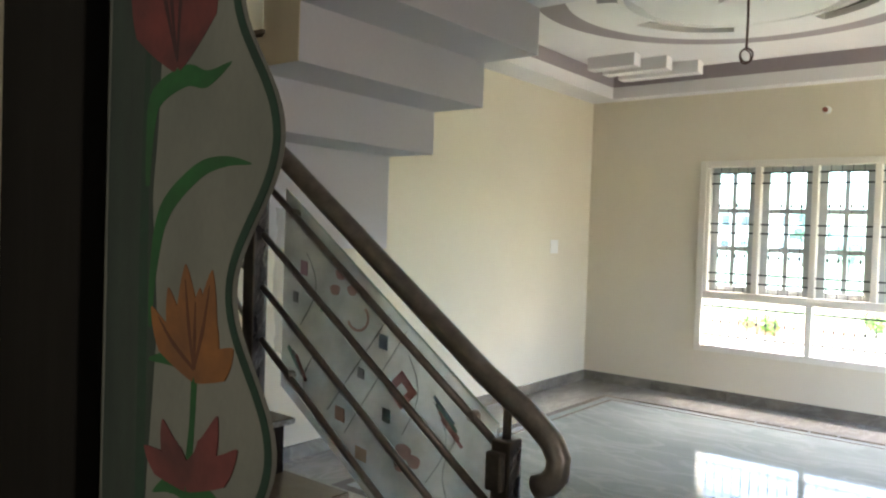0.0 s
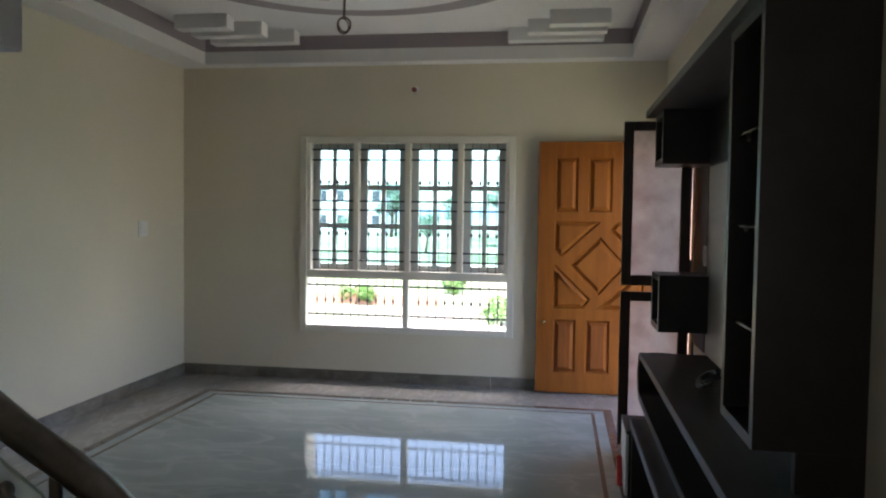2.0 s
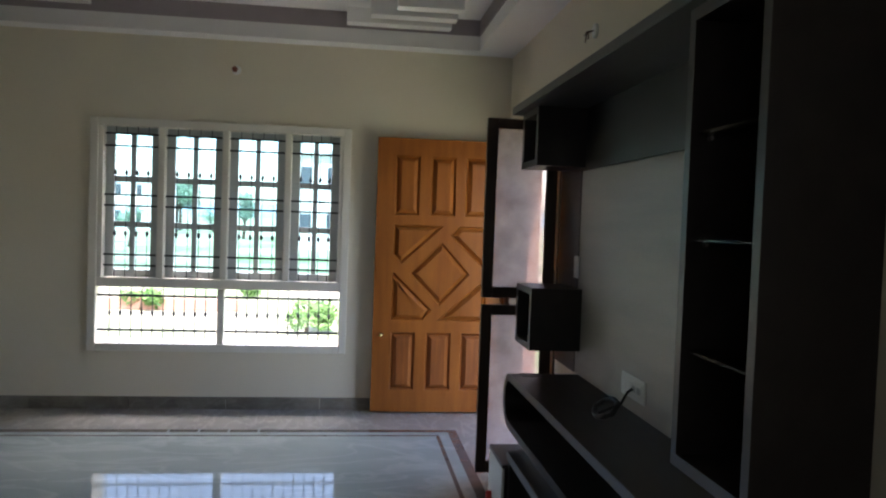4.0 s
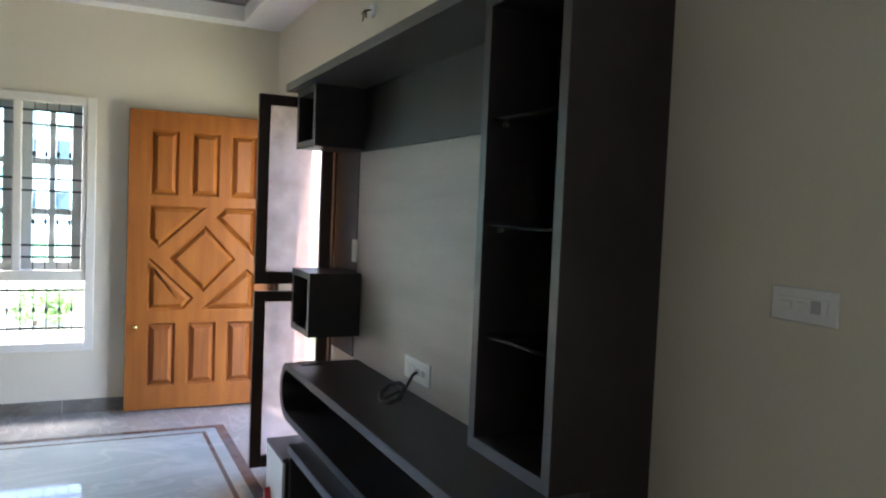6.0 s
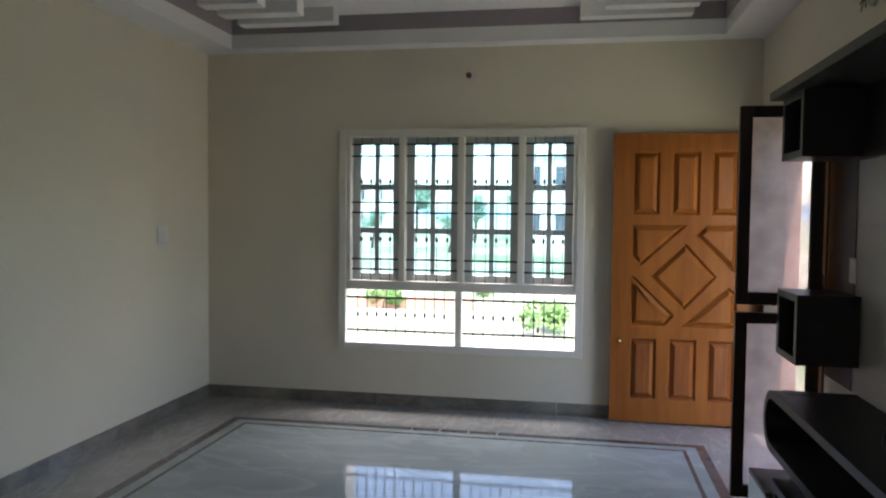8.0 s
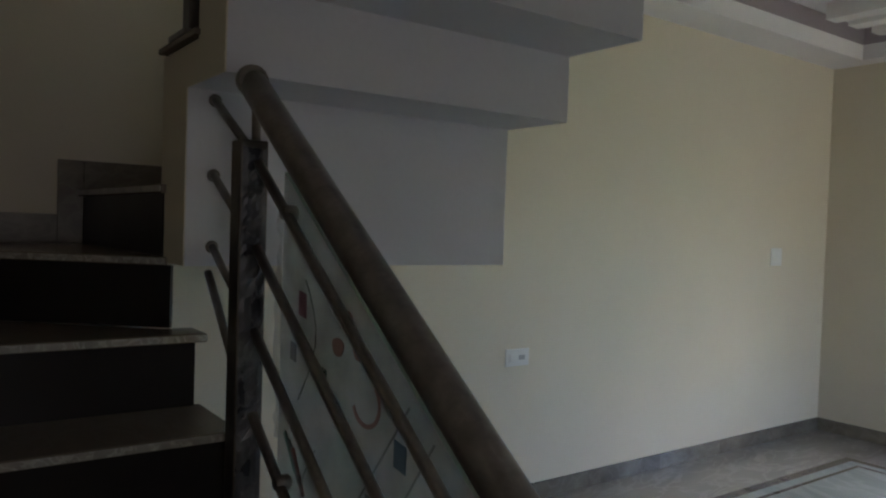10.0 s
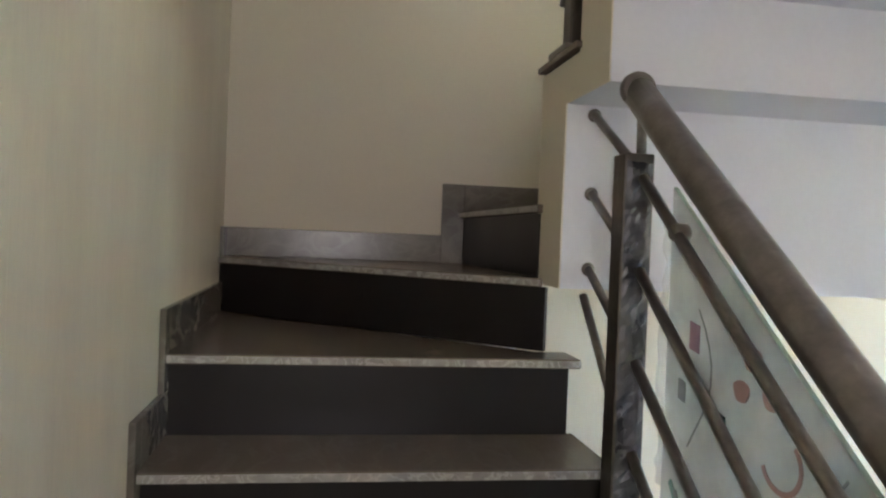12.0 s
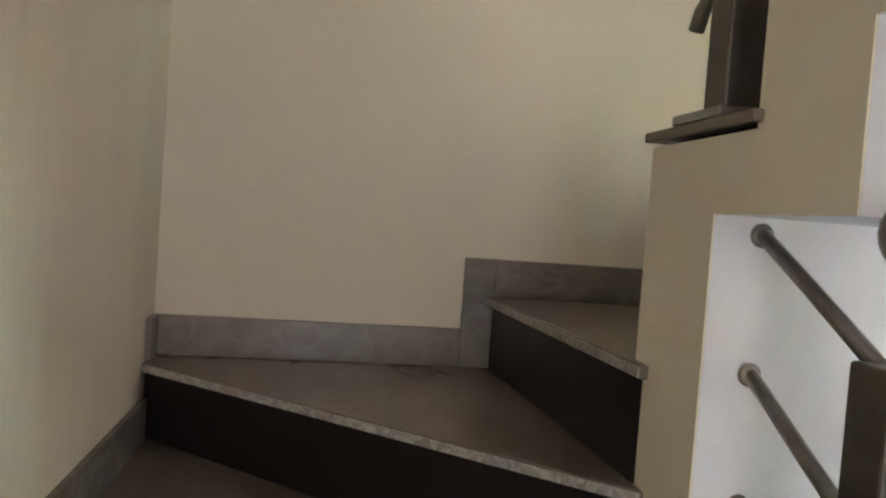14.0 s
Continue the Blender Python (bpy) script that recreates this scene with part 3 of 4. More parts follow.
for z0, z1 in ((0.107, 0.913), (1.067, 1.921)):
    p = part("pane", blk(SX0 + 0.058, SX1 - 0.058, SY - 0.002, SY + 0.002, z0, z1), HAZE, screen, "dusty pinkish glass")
    p.visible_shadow = False

# ---- stairs ----
stairs = thing("staircase", "stone-tread staircase turning back on itself, black risers", "staircase", (1.2, -5.4, 0), kind="structure")
noses = [2.265, 2.005, 1.745, 1.485, 1.222, 0.980]
TH = 0.022
for k, x in enumerate(noses):
    z = RISE * (k + 1)
    back = noses[k + 1] - 0.03 if k < 5 else None
    if k < 5:
        part("riser", blk(x - 0.045, x - 0.03, FLIGHT_S + 0.001, FLIGHT_N - 0.02, z - RISE + (0.0 if k else 0.0005), z - TH - 0.001), RISER, stairs)
        part("tread", blk(noses[k + 1] - 0.044, x, FLIGHT_S + 0.001, FLIGHT_N, z - TH, z, 0.004), TREAD, stairs)
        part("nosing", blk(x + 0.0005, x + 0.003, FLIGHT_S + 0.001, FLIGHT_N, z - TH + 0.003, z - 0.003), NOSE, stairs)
# winders
z6, z7, z8 = RISE * 6, RISE * 7, RISE * 8
part("riser", blk(0.980 - 0.045, 0.980 - 0.03, FLIGHT_S + 0.001, FLIGHT_N - 0.02, RISE * 5, z6 - TH - 0.001), RISER, stairs)
def along(a, b, off):
    d = (Vector(b) - Vector(a)).normalized()
    nrm = Vector((d.y, -d.x))
    return tuple(Vector(a) + nrm * off), tuple(Vector(b) + nrm * off)
part("tread", prism([(0.980, FLIGHT_S + 0.001), (0.980, FLIGHT_N), (0.86, FLIGHT_N), (0.86, UP_S - 0.004), (0.02, FLIGHT_S + 0.001)], "z", z6 - TH, z6, 0.003), TREAD, stairs)
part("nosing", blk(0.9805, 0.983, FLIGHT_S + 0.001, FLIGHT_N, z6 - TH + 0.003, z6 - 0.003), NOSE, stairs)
a, b = (0.11, FLIGHT_S + 0.001), (0.880, UP_S - 0.004)
a2, b2 = along(a, b, -0.03)
a3, b3 = along(a, b, -0.045)
back = (Vector(a) - Vector(b)).normalized() * 0.075
a2, a3 = tuple(Vector(a2) + back), tuple(Vector(a3) + back)
part("riser", prism([a2, b2, b3, a3], "z", z6 + 0.0005, z7 - TH - 0.001), RISER, stairs)
part("tread", prism([a, b, (0.880, UP_S - 0.001), (0.816, UP_S - 0.001), (0.816, UP_S + 0.02), (0.001, UP_S + 0.02), (0.001, FLIGHT_S + 0.001)], "z", z7 - TH, z7, 0.003), TREAD, stairs)
n1, n2 = along(a, b, 0.003)
n0, n9 = along(a, b, 0.0005)
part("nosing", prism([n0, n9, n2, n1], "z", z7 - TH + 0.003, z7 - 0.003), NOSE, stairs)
part("riser", prism([(0.001, -4.995), (0.846, UP_S - 0.004), (0.846, UP_S - 0.001), (0.001, -4.980)], "z", z7 + 0.0005, z8 - TH - 0.001), RISER, stairs)
part("tread", prism([(0.001, -5.013), (0.866, UP_S - 0.016), (0.866, UP_S - 0.001), (0.816, UP_S - 0.001), (0.816, -4.45), (0.001, -4.45)], "z", z8 - TH, z8, 0.003), TREAD, stairs)
part("nosing", prism([(0.001, -5.016), (0.866, UP_S - 0.019), (0.866, UP_S - 0.0165), (0.001, -5.0135)], "z", z8 - TH + 0.003, z8 - 0.003), NOSE, stairs)
part("riser", blk(0.001, 0.815, -4.47, -4.455, z8 + 0.0005, RISE * 9 - TH - 0.001), RISER, stairs)
part("tread", blk(0.001, 0.815, -4.46, UP_N, RISE * 9 - TH, RISE * 9, 0.004), TREAD, stairs)
# body under the lower flight
pts = [(2.245, 0.0)]
for k, x in enumerate(noses):
    pts.append((x - 0.046, RISE * (k + 1) - TH - 0.0005))
    if k < 5:
        pts.append((noses[k + 1] - 0.046, RISE * (k + 1) - TH - 0.0005))
pts += [(0.86, z6 - TH - 0.0005), (0.86, 0.62), (1.72, 0.0)]
part("flight_body", prism(pts, "y", FLIGHT_S + 0.001, FLIGHT_N - 0.022), WHITE, stairs, "white plastered side of the lower flight")
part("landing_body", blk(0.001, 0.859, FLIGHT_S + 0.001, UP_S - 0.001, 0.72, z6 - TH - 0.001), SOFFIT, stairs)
# upper flight: stepped plaster body with cream side face
ups = [0.812 + 0.263 * i for i in range(8)]
sof = [(0.001, 1.287), (1.012, 1.287)]
zz = 1.715
for i in range(7):
    x = 1.012 + 0.263 * i
    sof += [(x, zz), (x + 0.263, zz)]
    zz += 0.188
top = []
for i, x in enumerate(ups):
    z = 1.838 + RISE * i - TH
    top += [(x + 0.02, z - RISE), (x + 0.02, z)]
top.append((2.9, top[-1][1]))
body = sof + [(2.9, sof[-1][1])] + top[::-1] + [(0.832, z8 - TH - 0.001), (0.001, z8 - TH - 0.001)]
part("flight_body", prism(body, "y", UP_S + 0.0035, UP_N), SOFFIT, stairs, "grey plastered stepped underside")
side = [(0.812, 1.287)] + sof[1:] + [(2.9, sof[-1][1])] + top[::-1][:-2] + [(0.832, 1.838 - TH), (0.812, 1.838 - TH)]
part("stringer_face", prism(side, "y", UP_S, UP_S + 0.003), CREAM, stairs, "cream painted side of the upper flight")
for i, x in enumerate(ups[:7]):
    z = 1.838 + RISE * i
    part("tread", blk(x - 0.004, x + 0.295, UP_S - 0.014, UP_N, z - 0.015, z, 0.003), TREAD, stairs)
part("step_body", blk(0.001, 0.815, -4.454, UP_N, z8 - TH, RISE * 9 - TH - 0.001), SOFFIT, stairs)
# stepped skirting up the walls
skt = thing("stair_skirting", "grey marble skirting stepping up the stair walls", "skirting", (0.5, FLIGHT_S, 0.9), kind="structure")
for k, x in enumerate(noses):
    z = RISE * (k + 1)
    x0 = noses[k + 1] - 0.03 if k < 5 else 0.09
    bm = blk(x0, x - 0.03, FLIGHT_S + 0.0005, FLIGHT_S + 0.014, z + 0.0005, z + 0.10, 0.002)
    part("slab", bm, SKIRT, skt)
    part("slab", blk(x - 0.0299, x + 0.02, FLIGHT_S + 0.0005, FLIGHT_S + 0.014, z - RISE + 0.101, z + 0.10, 0.002), SKIRT, skt)
part("slab", blk(0.0145, 0.0895, FLIGHT_S + 0.0005, FLIGHT_S + 0.014, z7 + 0.0005, z7 + 0.10, 0.002), SKIRT, skt)
part("slab", blk(0.0005, 0.014, FLIGHT_S + 0.0005, -5.077, z7 + 0.0005, z7 + 0.10, 0.002), SKIRT, skt)
part("slab", blk(0.0005, 0.014, -5.0765, -4.996, z7 + 0.0005, z8 + 0.10, 0.002), SKIRT, skt)
part("slab", blk(0.0005, 0.014, -4.9955, -4.46, z8 + 0.0005, z8 + 0.10, 0.002), SKIRT, skt)
# ---- wall beside the stairs with the painted flowers ----
PY = -5.875
def wavy(z):
    return 2.549 + 0.049 * math.cos((z - 1.50) / 0.22 * math.pi)
N = 140
# Panel taken as cream; its shade is put into this grey-green colour.
MURALSHADE = mat("shade_darkened_mural_ground", (0.17, 0.168, 0.145), 0.85, 0, 0.15, 2.2, 60, 0.08, (0.10, 0.105, 0.09), (0.3, 0.7), (2, 2, 1))
SHADEP = mat("dark_green_paint_and_shade", (0.028, 0.042, 0.032), 0.85, 0, 0.4, 5, 60, 0.05, (0.014, 0.022, 0.017), (0.3, 0.7), (6, 6, 1))
BLACKBAND = mat("near_black_band", (0.006, 0.005, 0.004), 0.75, 0, 0.25, 4, 40, 0.04, None, (0.3, 0.7), (8, 8, 0.8), 0.1)
edge = [(wavy(3.0 * i / N), 3.0 * i / N) for i in range(N + 1)]
wallm = thing("wall_stair", "cream stair wall with wavy cut end and painted flowers", "wall", (2.0, PY, 0), kind="structure")
part("wall_body", blk(0.001, 1.80, MUR, FLIGHT_S, 0, 3.0), STAIRW, wallm)
part("wall_body", blk(1.8005, 2.31, PY + 0.0085, FLIGHT_S, 0, 3.0), STAIRW, wallm)
part("painted_wall", prism([(1.801, 0.0)] + edge + [(1.801, 3.0)], "y", PY, PY + 0.008), MURALSHADE, wallm, "shade-darkened mural panel with a wavy free edge and painted flowers")
# Added panel fills the black band by the mural; darkness put into colour.
DARKBAND = part("dark_band", blk(1.81, 2.136, PY - 0.045, PY - 0.001, 0.0, 2.4, 0.004), BLACKBAND, wallm, "near-black upright panel filling the dark band beside the mural")
# Flower paints are kept dark too, to offset the added hall lamp.
GREENP = mat("green_wall_paint", (0.008, 0.085, 0.020), 0.85, 0, 0.35, 14, 60, 0.05)
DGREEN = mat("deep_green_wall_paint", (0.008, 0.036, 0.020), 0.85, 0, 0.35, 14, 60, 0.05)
ORANGEP = mat("orange_wall_paint", (0.22, 0.085, 0.020), 0.85, 0, 0.3, 9, 60, 0.05, (0.13, 0.05, 0.016))
CRIMSON = mat("crimson_wall_paint", (0.13, 0.024, 0.022), 0.85, 0, 0.3, 9, 60, 0.05, (0.05, 0.010, 0.011))
PINKP = mat("rose_wall_paint", (0.14, 0.032, 0.030), 0.85, 0, 0.3, 9, 60, 0.05, (0.07, 0.018, 0.017))
MAROON = mat("dark_maroon_paint", (0.035, 0.008, 0.009), 0.85, 0, 0.3, 9, 60, 0.05)
RUSTP = mat("rust_brown_paint", (0.10, 0.030, 0.010), 0.85, 0, 0.3, 9, 60, 0.05)
layer = [0]
def spindle(points, widths):
    """A brush stroke: a tapering band along a smooth line in x, z."""
    pts = []
    for i in range(len(points) - 1):
        p0, p1, p2, p3 = (Vector(points[max(0, min(len(points) - 1, j))]) for j in (i - 1, i, i + 1, i + 2))
        w1, w2 = widths[i], widths[i + 1]
        for k in range(6):
            u = k / 6
            q = 0.5 * ((2 * p1) + (p2 - p0) * u + (2 * p0 - 5 * p1 + 4 * p2 - p3) * u * u + (3 * p1 - p0 - 3 * p2 + p3) * u ** 3)
            pts.append((q, w1 + (w2 - w1) * u))
    pts.append((Vector(points[-1]), widths[-1]))
    left, right = [], []
    for i, (q, w) in enumerate(pts):
        d = (pts[min(i + 1, len(pts) - 1)][0] - pts[max(i - 1, 0)][0]).normalized()
        n = Vector((-d.y, d.x)) * w
        left.append(q + n)
        right.append(q - n)
    layer[0] += 1
    y = PY - 0.0002 - 0.00006 * layer[0]
    bm = bmesh.new()
    rows = [[bm.verts.new((p.x, yy, p.y)) for p in line] for yy in (y, PY) for line in (left, right)]
    for i in range(len(left) - 1):
        bm.faces.new((rows[0][i], rows[0][i + 1], rows[1][i + 1], rows[1][i]))
        bm.faces.new((rows[0][i], rows[2][i], rows[2][i + 1], rows[0][i + 1]))
        bm.faces.new((rows[1][i], rows[1][i + 1], rows[3][i + 1], rows[3][i]))
    return bm
def stroke(material, points, widths, name="painted_leaf"):
    moved = [(x - 0.016, 1.149 + (z - 1.141) * 1.03) for x, z in points]
    part(name, spindle(moved, widths), material, wallm)
def tulip(x, z, s, material, petals):
    for dx, dz, w in petals:
        stroke(material, [(x, z), (x + dx * 0.55 * s + dx * 0.12 * s, z + dz * 0.5 * s), (x + dx * s, z + dz * s)], (0.010 * s, w * s, 0.001), "painted_petal")
# Green paint stroke, widened and darkened to hold the panel's left-hand shade.
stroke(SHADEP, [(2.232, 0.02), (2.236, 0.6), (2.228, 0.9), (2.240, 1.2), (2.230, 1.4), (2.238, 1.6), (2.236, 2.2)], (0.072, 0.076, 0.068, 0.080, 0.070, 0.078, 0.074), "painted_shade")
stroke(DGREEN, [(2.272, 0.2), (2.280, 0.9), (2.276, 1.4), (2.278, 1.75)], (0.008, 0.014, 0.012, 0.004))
stroke(GREENP, [(2.284, 1.42), (2.288, 1.50), (2.305, 1.556), (2.385, 1.582), (2.44, 1.572), (2.500, 1.590)], (0.006, 0.011, 0.018, 0.017, 0.013, 0.001))
stroke(GREENP, [(2.300, 1.20), (2.306, 1.287), (2.335, 1.380), (2.421, 1.438), (2.49, 1.452), (2.552, 1.447)], (0.004, 0.010, 0.016, 0.013, 0.008, 0.001))
stroke(GREENP, [(2.427, 1.145), (2.424, 1.07), (2.416, 0.99), (2.412, 0.86)], (0.008, 0.007, 0.009, 0.009))
stroke(GREENP, [(2.425, 1.140), (2.385, 1.160), (2.300, 1.150)], (0.005, 0.016, 0.002))
stroke(GREENP, [(2.412, 0.955), (2.37, 0.968), (2.32, 0.945)], (0.004, 0.015, 0.001))
stroke(GREENP, [(2.412, 0.955), (2.47, 0.968), (2.53, 0.95)], (0.004, 0.015, 0.001))
tulip(2.362, 1.597, 1.0, CRIMSON, ((-0.14, 0.16, 0.036), (-0.075, 0.20, 0.042), (0.095, 0.17, 0.040), (0.035, 0.22, 0.046), (-0.02, 0.21, 0.040)))
for tip in ((2.334, 1.80), (2.385, 1.82), (2.300, 1.77)):
    stroke(MAROON, [(2.362, 1.605), ((2.362 + tip[0]) / 2 - 0.006, 1.70), tip], (0.002, 0.005, 0.001), "painted_vein")
tulip(2.427, 1.140, 1.0, ORANGEP, ((-0.122, 0.092, 0.026), (-0.075, 0.125, 0.028), (-0.029, 0.163, 0.034), (0.010, 0.130, 0.028), (0.040, 0.158, 0.030), (0.095, 0.052, 0.026), (0.055, 0.08, 0.026)))
for dx, dz in ((-0.10, 0.078), (-0.028, 0.14), (0.035, 0.135), (0.0, 0.11)):
    stroke(RUSTP, [(2.427, 1.150), (2.427 + dx * 0.6, 1.145 + dz * 0.5), (2.427 + dx, 1.14 + dz)], (0.003, 0.004, 0.001), "painted_vein")
tulip(2.413, 0.976, 1.0, PINKP, ((-0.119, 0.036, 0.022), (-0.068, 0.086, 0.026), (0.076, 0.116, 0.026), (0.125, 0.078, 0.024), (0.03, 0.06, 0.02), (-0.02, 0.055, 0.02)))
vine = [(wavy(z) - 0.0078, z) for z in [0.3 + 0.04 * i for i in range(55)]]
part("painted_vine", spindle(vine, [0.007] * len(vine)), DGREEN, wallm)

# ---- stair railing ----
RY = -4.893
rail = thing("stair_railing", "film-wrapped steel stair railing with painted glass panel", "railing", (2.386, RY, 0))
def rz(x):
    return 1.418 - 0.7105 * (x - 1.674)
pts = [(x, RY, rz(x)) for x in (1.281, 1.4, 1.7, 2.0, 2.26)]
pts += [(2.36, RY - 0.002, 0.944), (2.43, RY - 0.006, 0.901), (2.476, RY - 0.012, 0.866), (2.500, RY - 0.018, 0.828), (2.498, RY - 0.022, 0.792), (2.478, RY - 0.026, 0.766), (2.446, RY - 0.028, 0.750)]
part("handrail", tube(pts, 0.0315, 18), STEEL, rail, "dull film-wrapped steel handrail")
part("flange", lathe([(0.033, 0.0), (0.0345, 0.006), (0.0345, 0.018), (0.033, 0.024)], (1.2765, RY - 0.004, rz(1.281) + 0.003), "x", 18), STEEL, rail)
part("post", blk(1.247, 1.305, RY - 0.031, RY + 0.031, RISE * 4, 1.574, 0.004), STEELD, rail, "square post wrapped in crinkled film")
part("post", blk(2.307, 2.363, RY - 0.031, RY + 0.031, 0.0, 0.845, 0.004), STEELD, rail, "square newel post wrapped in dark film")
def crinkle(x, z0, z1, seed, half=0.027):
    """Crumpled plastic film lying on a post's face."""
    rnd = random.Random(seed)
    bm = bmesh.new()
    n = int((z1 - z0) / 0.012)
    rows = [[bm.verts.new((x + 0.0008 + (0 if j in (0, 5) else rnd.uniform(0, 0.004)), RY + half * (2 * j / 5 - 1) + rnd.uniform(-0.002, 0.002), z0 + (z1 - z0) * i / n + rnd.uniform(-0.004, 0.004))) for j in range(6)] for i in range(n + 1)]
    for i in range(n):
        for j in range(5):
            bm.faces.new((rows[i][j], rows[i][j + 1], rows[i + 1][j + 1], rows[i + 1][j]))
    return bm
part("film_wrap", crinkle(1.305, RISE * 4 + 0.02, 1.556, 3), CRINKLE, rail, "crumpled glossy dark film")
part("film_wrap", crinkle(2.363, 0.02, 0.825, 4), CRINKLE, rail, "crumpled glossy dark film")
for zf in (1.692, 1.509, 1.334):
    part("rosette", lathe([(0.016, 0.0), (0.016, 0.003), (0.011, 0.006)], (1.0125, RY + 0.010, zf), "x", 16), STEEL, rail, "small wall flange")
part("stem", tube([(1.300, RY + 0.004, 1.574), (1.300, RY + 0.002, rz(1.300) - 0.02)], 0.010, 10), STEEL, rail)
part("stem", tube([(2.335, RY, 0.845), (2.335, RY, 0.935)], 0.012, 10), STEEL, rail)
part("bracket", blk(2.310, 2.358, RY - 0.062, RY - 0.036, 0.72, 0.82, 0.005), STEELD, rail)
for k in range(4):
    z0 = 1.475 - 0.180 * k
    x1 = 2.306
    part("rod", tube([(1.306, RY + 0.008, z0 + 0.050), (x1, RY + 0.008, z0 - 0.7105 * (x1 - 1.377))], 0.011, 10), STEEL, rail)
    ze = (1.692, 1.509, 1.334, 1.270)[k]
    part("rod", tube([(1.246, RY + 0.004, z0 + 0.093), (1.017 if k < 3 else 0.99, RY + 0.010, ze)], 0.010, 10), STEEL, rail)
    if k in (1, 2):
        continue
    for xc in (1.455, 2.215):
        part("clamp", lathe([(0.013, -0.016), (0.017, -0.008), (0.017, 0.012), (0.012, 0.018)], (xc, RY + 0.014, z0 - 0.7105 * (xc - 1.377)), "y", 12), STEEL, rail)
GY = RY + 0.034
def gz(x, off):
    return 1.503 - off - 0.7105 * (x - 1.384)
panel = part("glass_panel", prism([(1.384, gz(1.384, 0)), (2.28, gz(2.28, 0)), (2.28, gz(2.28, 0.62)), (1.384, gz(1.384, 0.67))], "y", GY, GY + 0.008), FILM, rail, "clear glass panel under film with coloured motifs")
part("glass_edge", prism([(1.384, gz(1.384, 0) + 0.0005), (2.28, gz(2.28, 0) + 0.0005), (2.28, gz(2.28, 0) + 0.002), (1.384, gz(1.384, 0) + 0.002)], "y", GY, GY + 0.008), GEDGE, panel, "polished green glass edge")

def loose_film(x0, x1, seed):
    """Wrinkled protective film hanging past the glass edge towards the post."""
    rnd = random.Random(seed)
    bm = bmesh.new()
    n, m = 26, 7
    rows = []
    for i in range(n + 1):
        v = i / n
        rows.append([bm.verts.new((x0 + (x1 - x0) * j / m + 0.01 * math.sin(v * 9 + j) * (1 - j / m), GY + 0.016 + rnd.uniform(-0.005, 0.005), gz(x0 + (x1 - x0) * j / m, 0.03 + 0.08 * (1 - j / m)) - v * 0.5)) for j in range(m + 1)])
    for i in range(n):
        for j in range(m):
            bm.faces.new((rows[i][j], rows[i][j + 1], rows[i + 1][j + 1], rows[i + 1][j]))
    return bm
part("loose_film", loose_film(1.316, 1.455, 8), WRAP, rail, "wrinkled clear protective film")

# ---- media unit on the east wall ----
unit = thing("media_unit", "black-brown laminate media unit with open shelf column", "media unit", (W, -2.9, 0.4))
PX = W - 0.0005
part("top_shelf", blk(3.712, PX, -4.05, -1.592, 1.985, 2.024, 0.003), WENGL, unit)
part("back_panel", blk(W - 0.018, PX, -1.875, -1.515, 0.6755, 1.9845), WENGE, unit)
part("header_panel", blk(W - 0.03, PX, -3.631, -1.876, 1.686, 1.9845), WENGE, unit)
part("backing", blk(W - 0.014, PX, -3.631, -1.876, 0.6755, 1.6855), PANEL, unit, "pale veined stone-look panel")
def open_box(name, y0, y1, z0, z1, x0, x1, t, label=""):
    """An open-fronted box of four panels and a back, each panel with its own edge band."""
    ob = part(name, blk(x1 - 0.012, x1, y0 + t, y1 - t, z0 + t, z1 - t), WENGE, unit, label)
    for kind, ya, yb, za, zb in (("bottom_panel", y0, y1, z0, z0 + t), ("top_panel", y0, y1, z1 - t, z1), ("side_panel", y0, y0 + t, z0 + t, z1 - t), ("side_panel", y1 - t, y1, z0 + t, z1 - t)):
        part(kind, blk(x0 + 0.0015, x1, ya, yb, za, zb), WENGE, ob)
        part("edge_band", blk(x0, x0 + 0.0013, ya, yb, za, zb), WENGL, ob, "grey brown edge banding")
    return ob
open_box("cube_shelf", -1.965, -1.64, 1.697, 1.9845, 3.762, W - 0.0185, 0.032, "open cube shelf")
open_box("cube_shelf", -1.965, -1.64, 0.795, 1.10, 3.762, W - 0.0185, 0.032, "open cube shelf")
col = open_box("shelf_column", -4.025, -3.632, 0.788, 1.9845, 3.748, PX, 0.032, "tall open column with glass shelves")
for z in (1.660, 1.384, 1.095):
    part("glass_shelf", blk(3.765, PX - 0.013, -3.990, -3.667, z - 0.004, z + 0.004), PANE, col, "glass shelf with bright edge")
    for y in (-3.985, -3.672):
        part("shelf_pin", tube([(3.80, y - 0.006, z - 0.010), (3.80, y + 0.010, z - 0.010)], 0.006, 8), STEEL, col, "steel shelf pin")
part("foot_panel", blk(3.86, PX, -4.025, -3.993, 0.6755, 0.7875), WENGE, col)
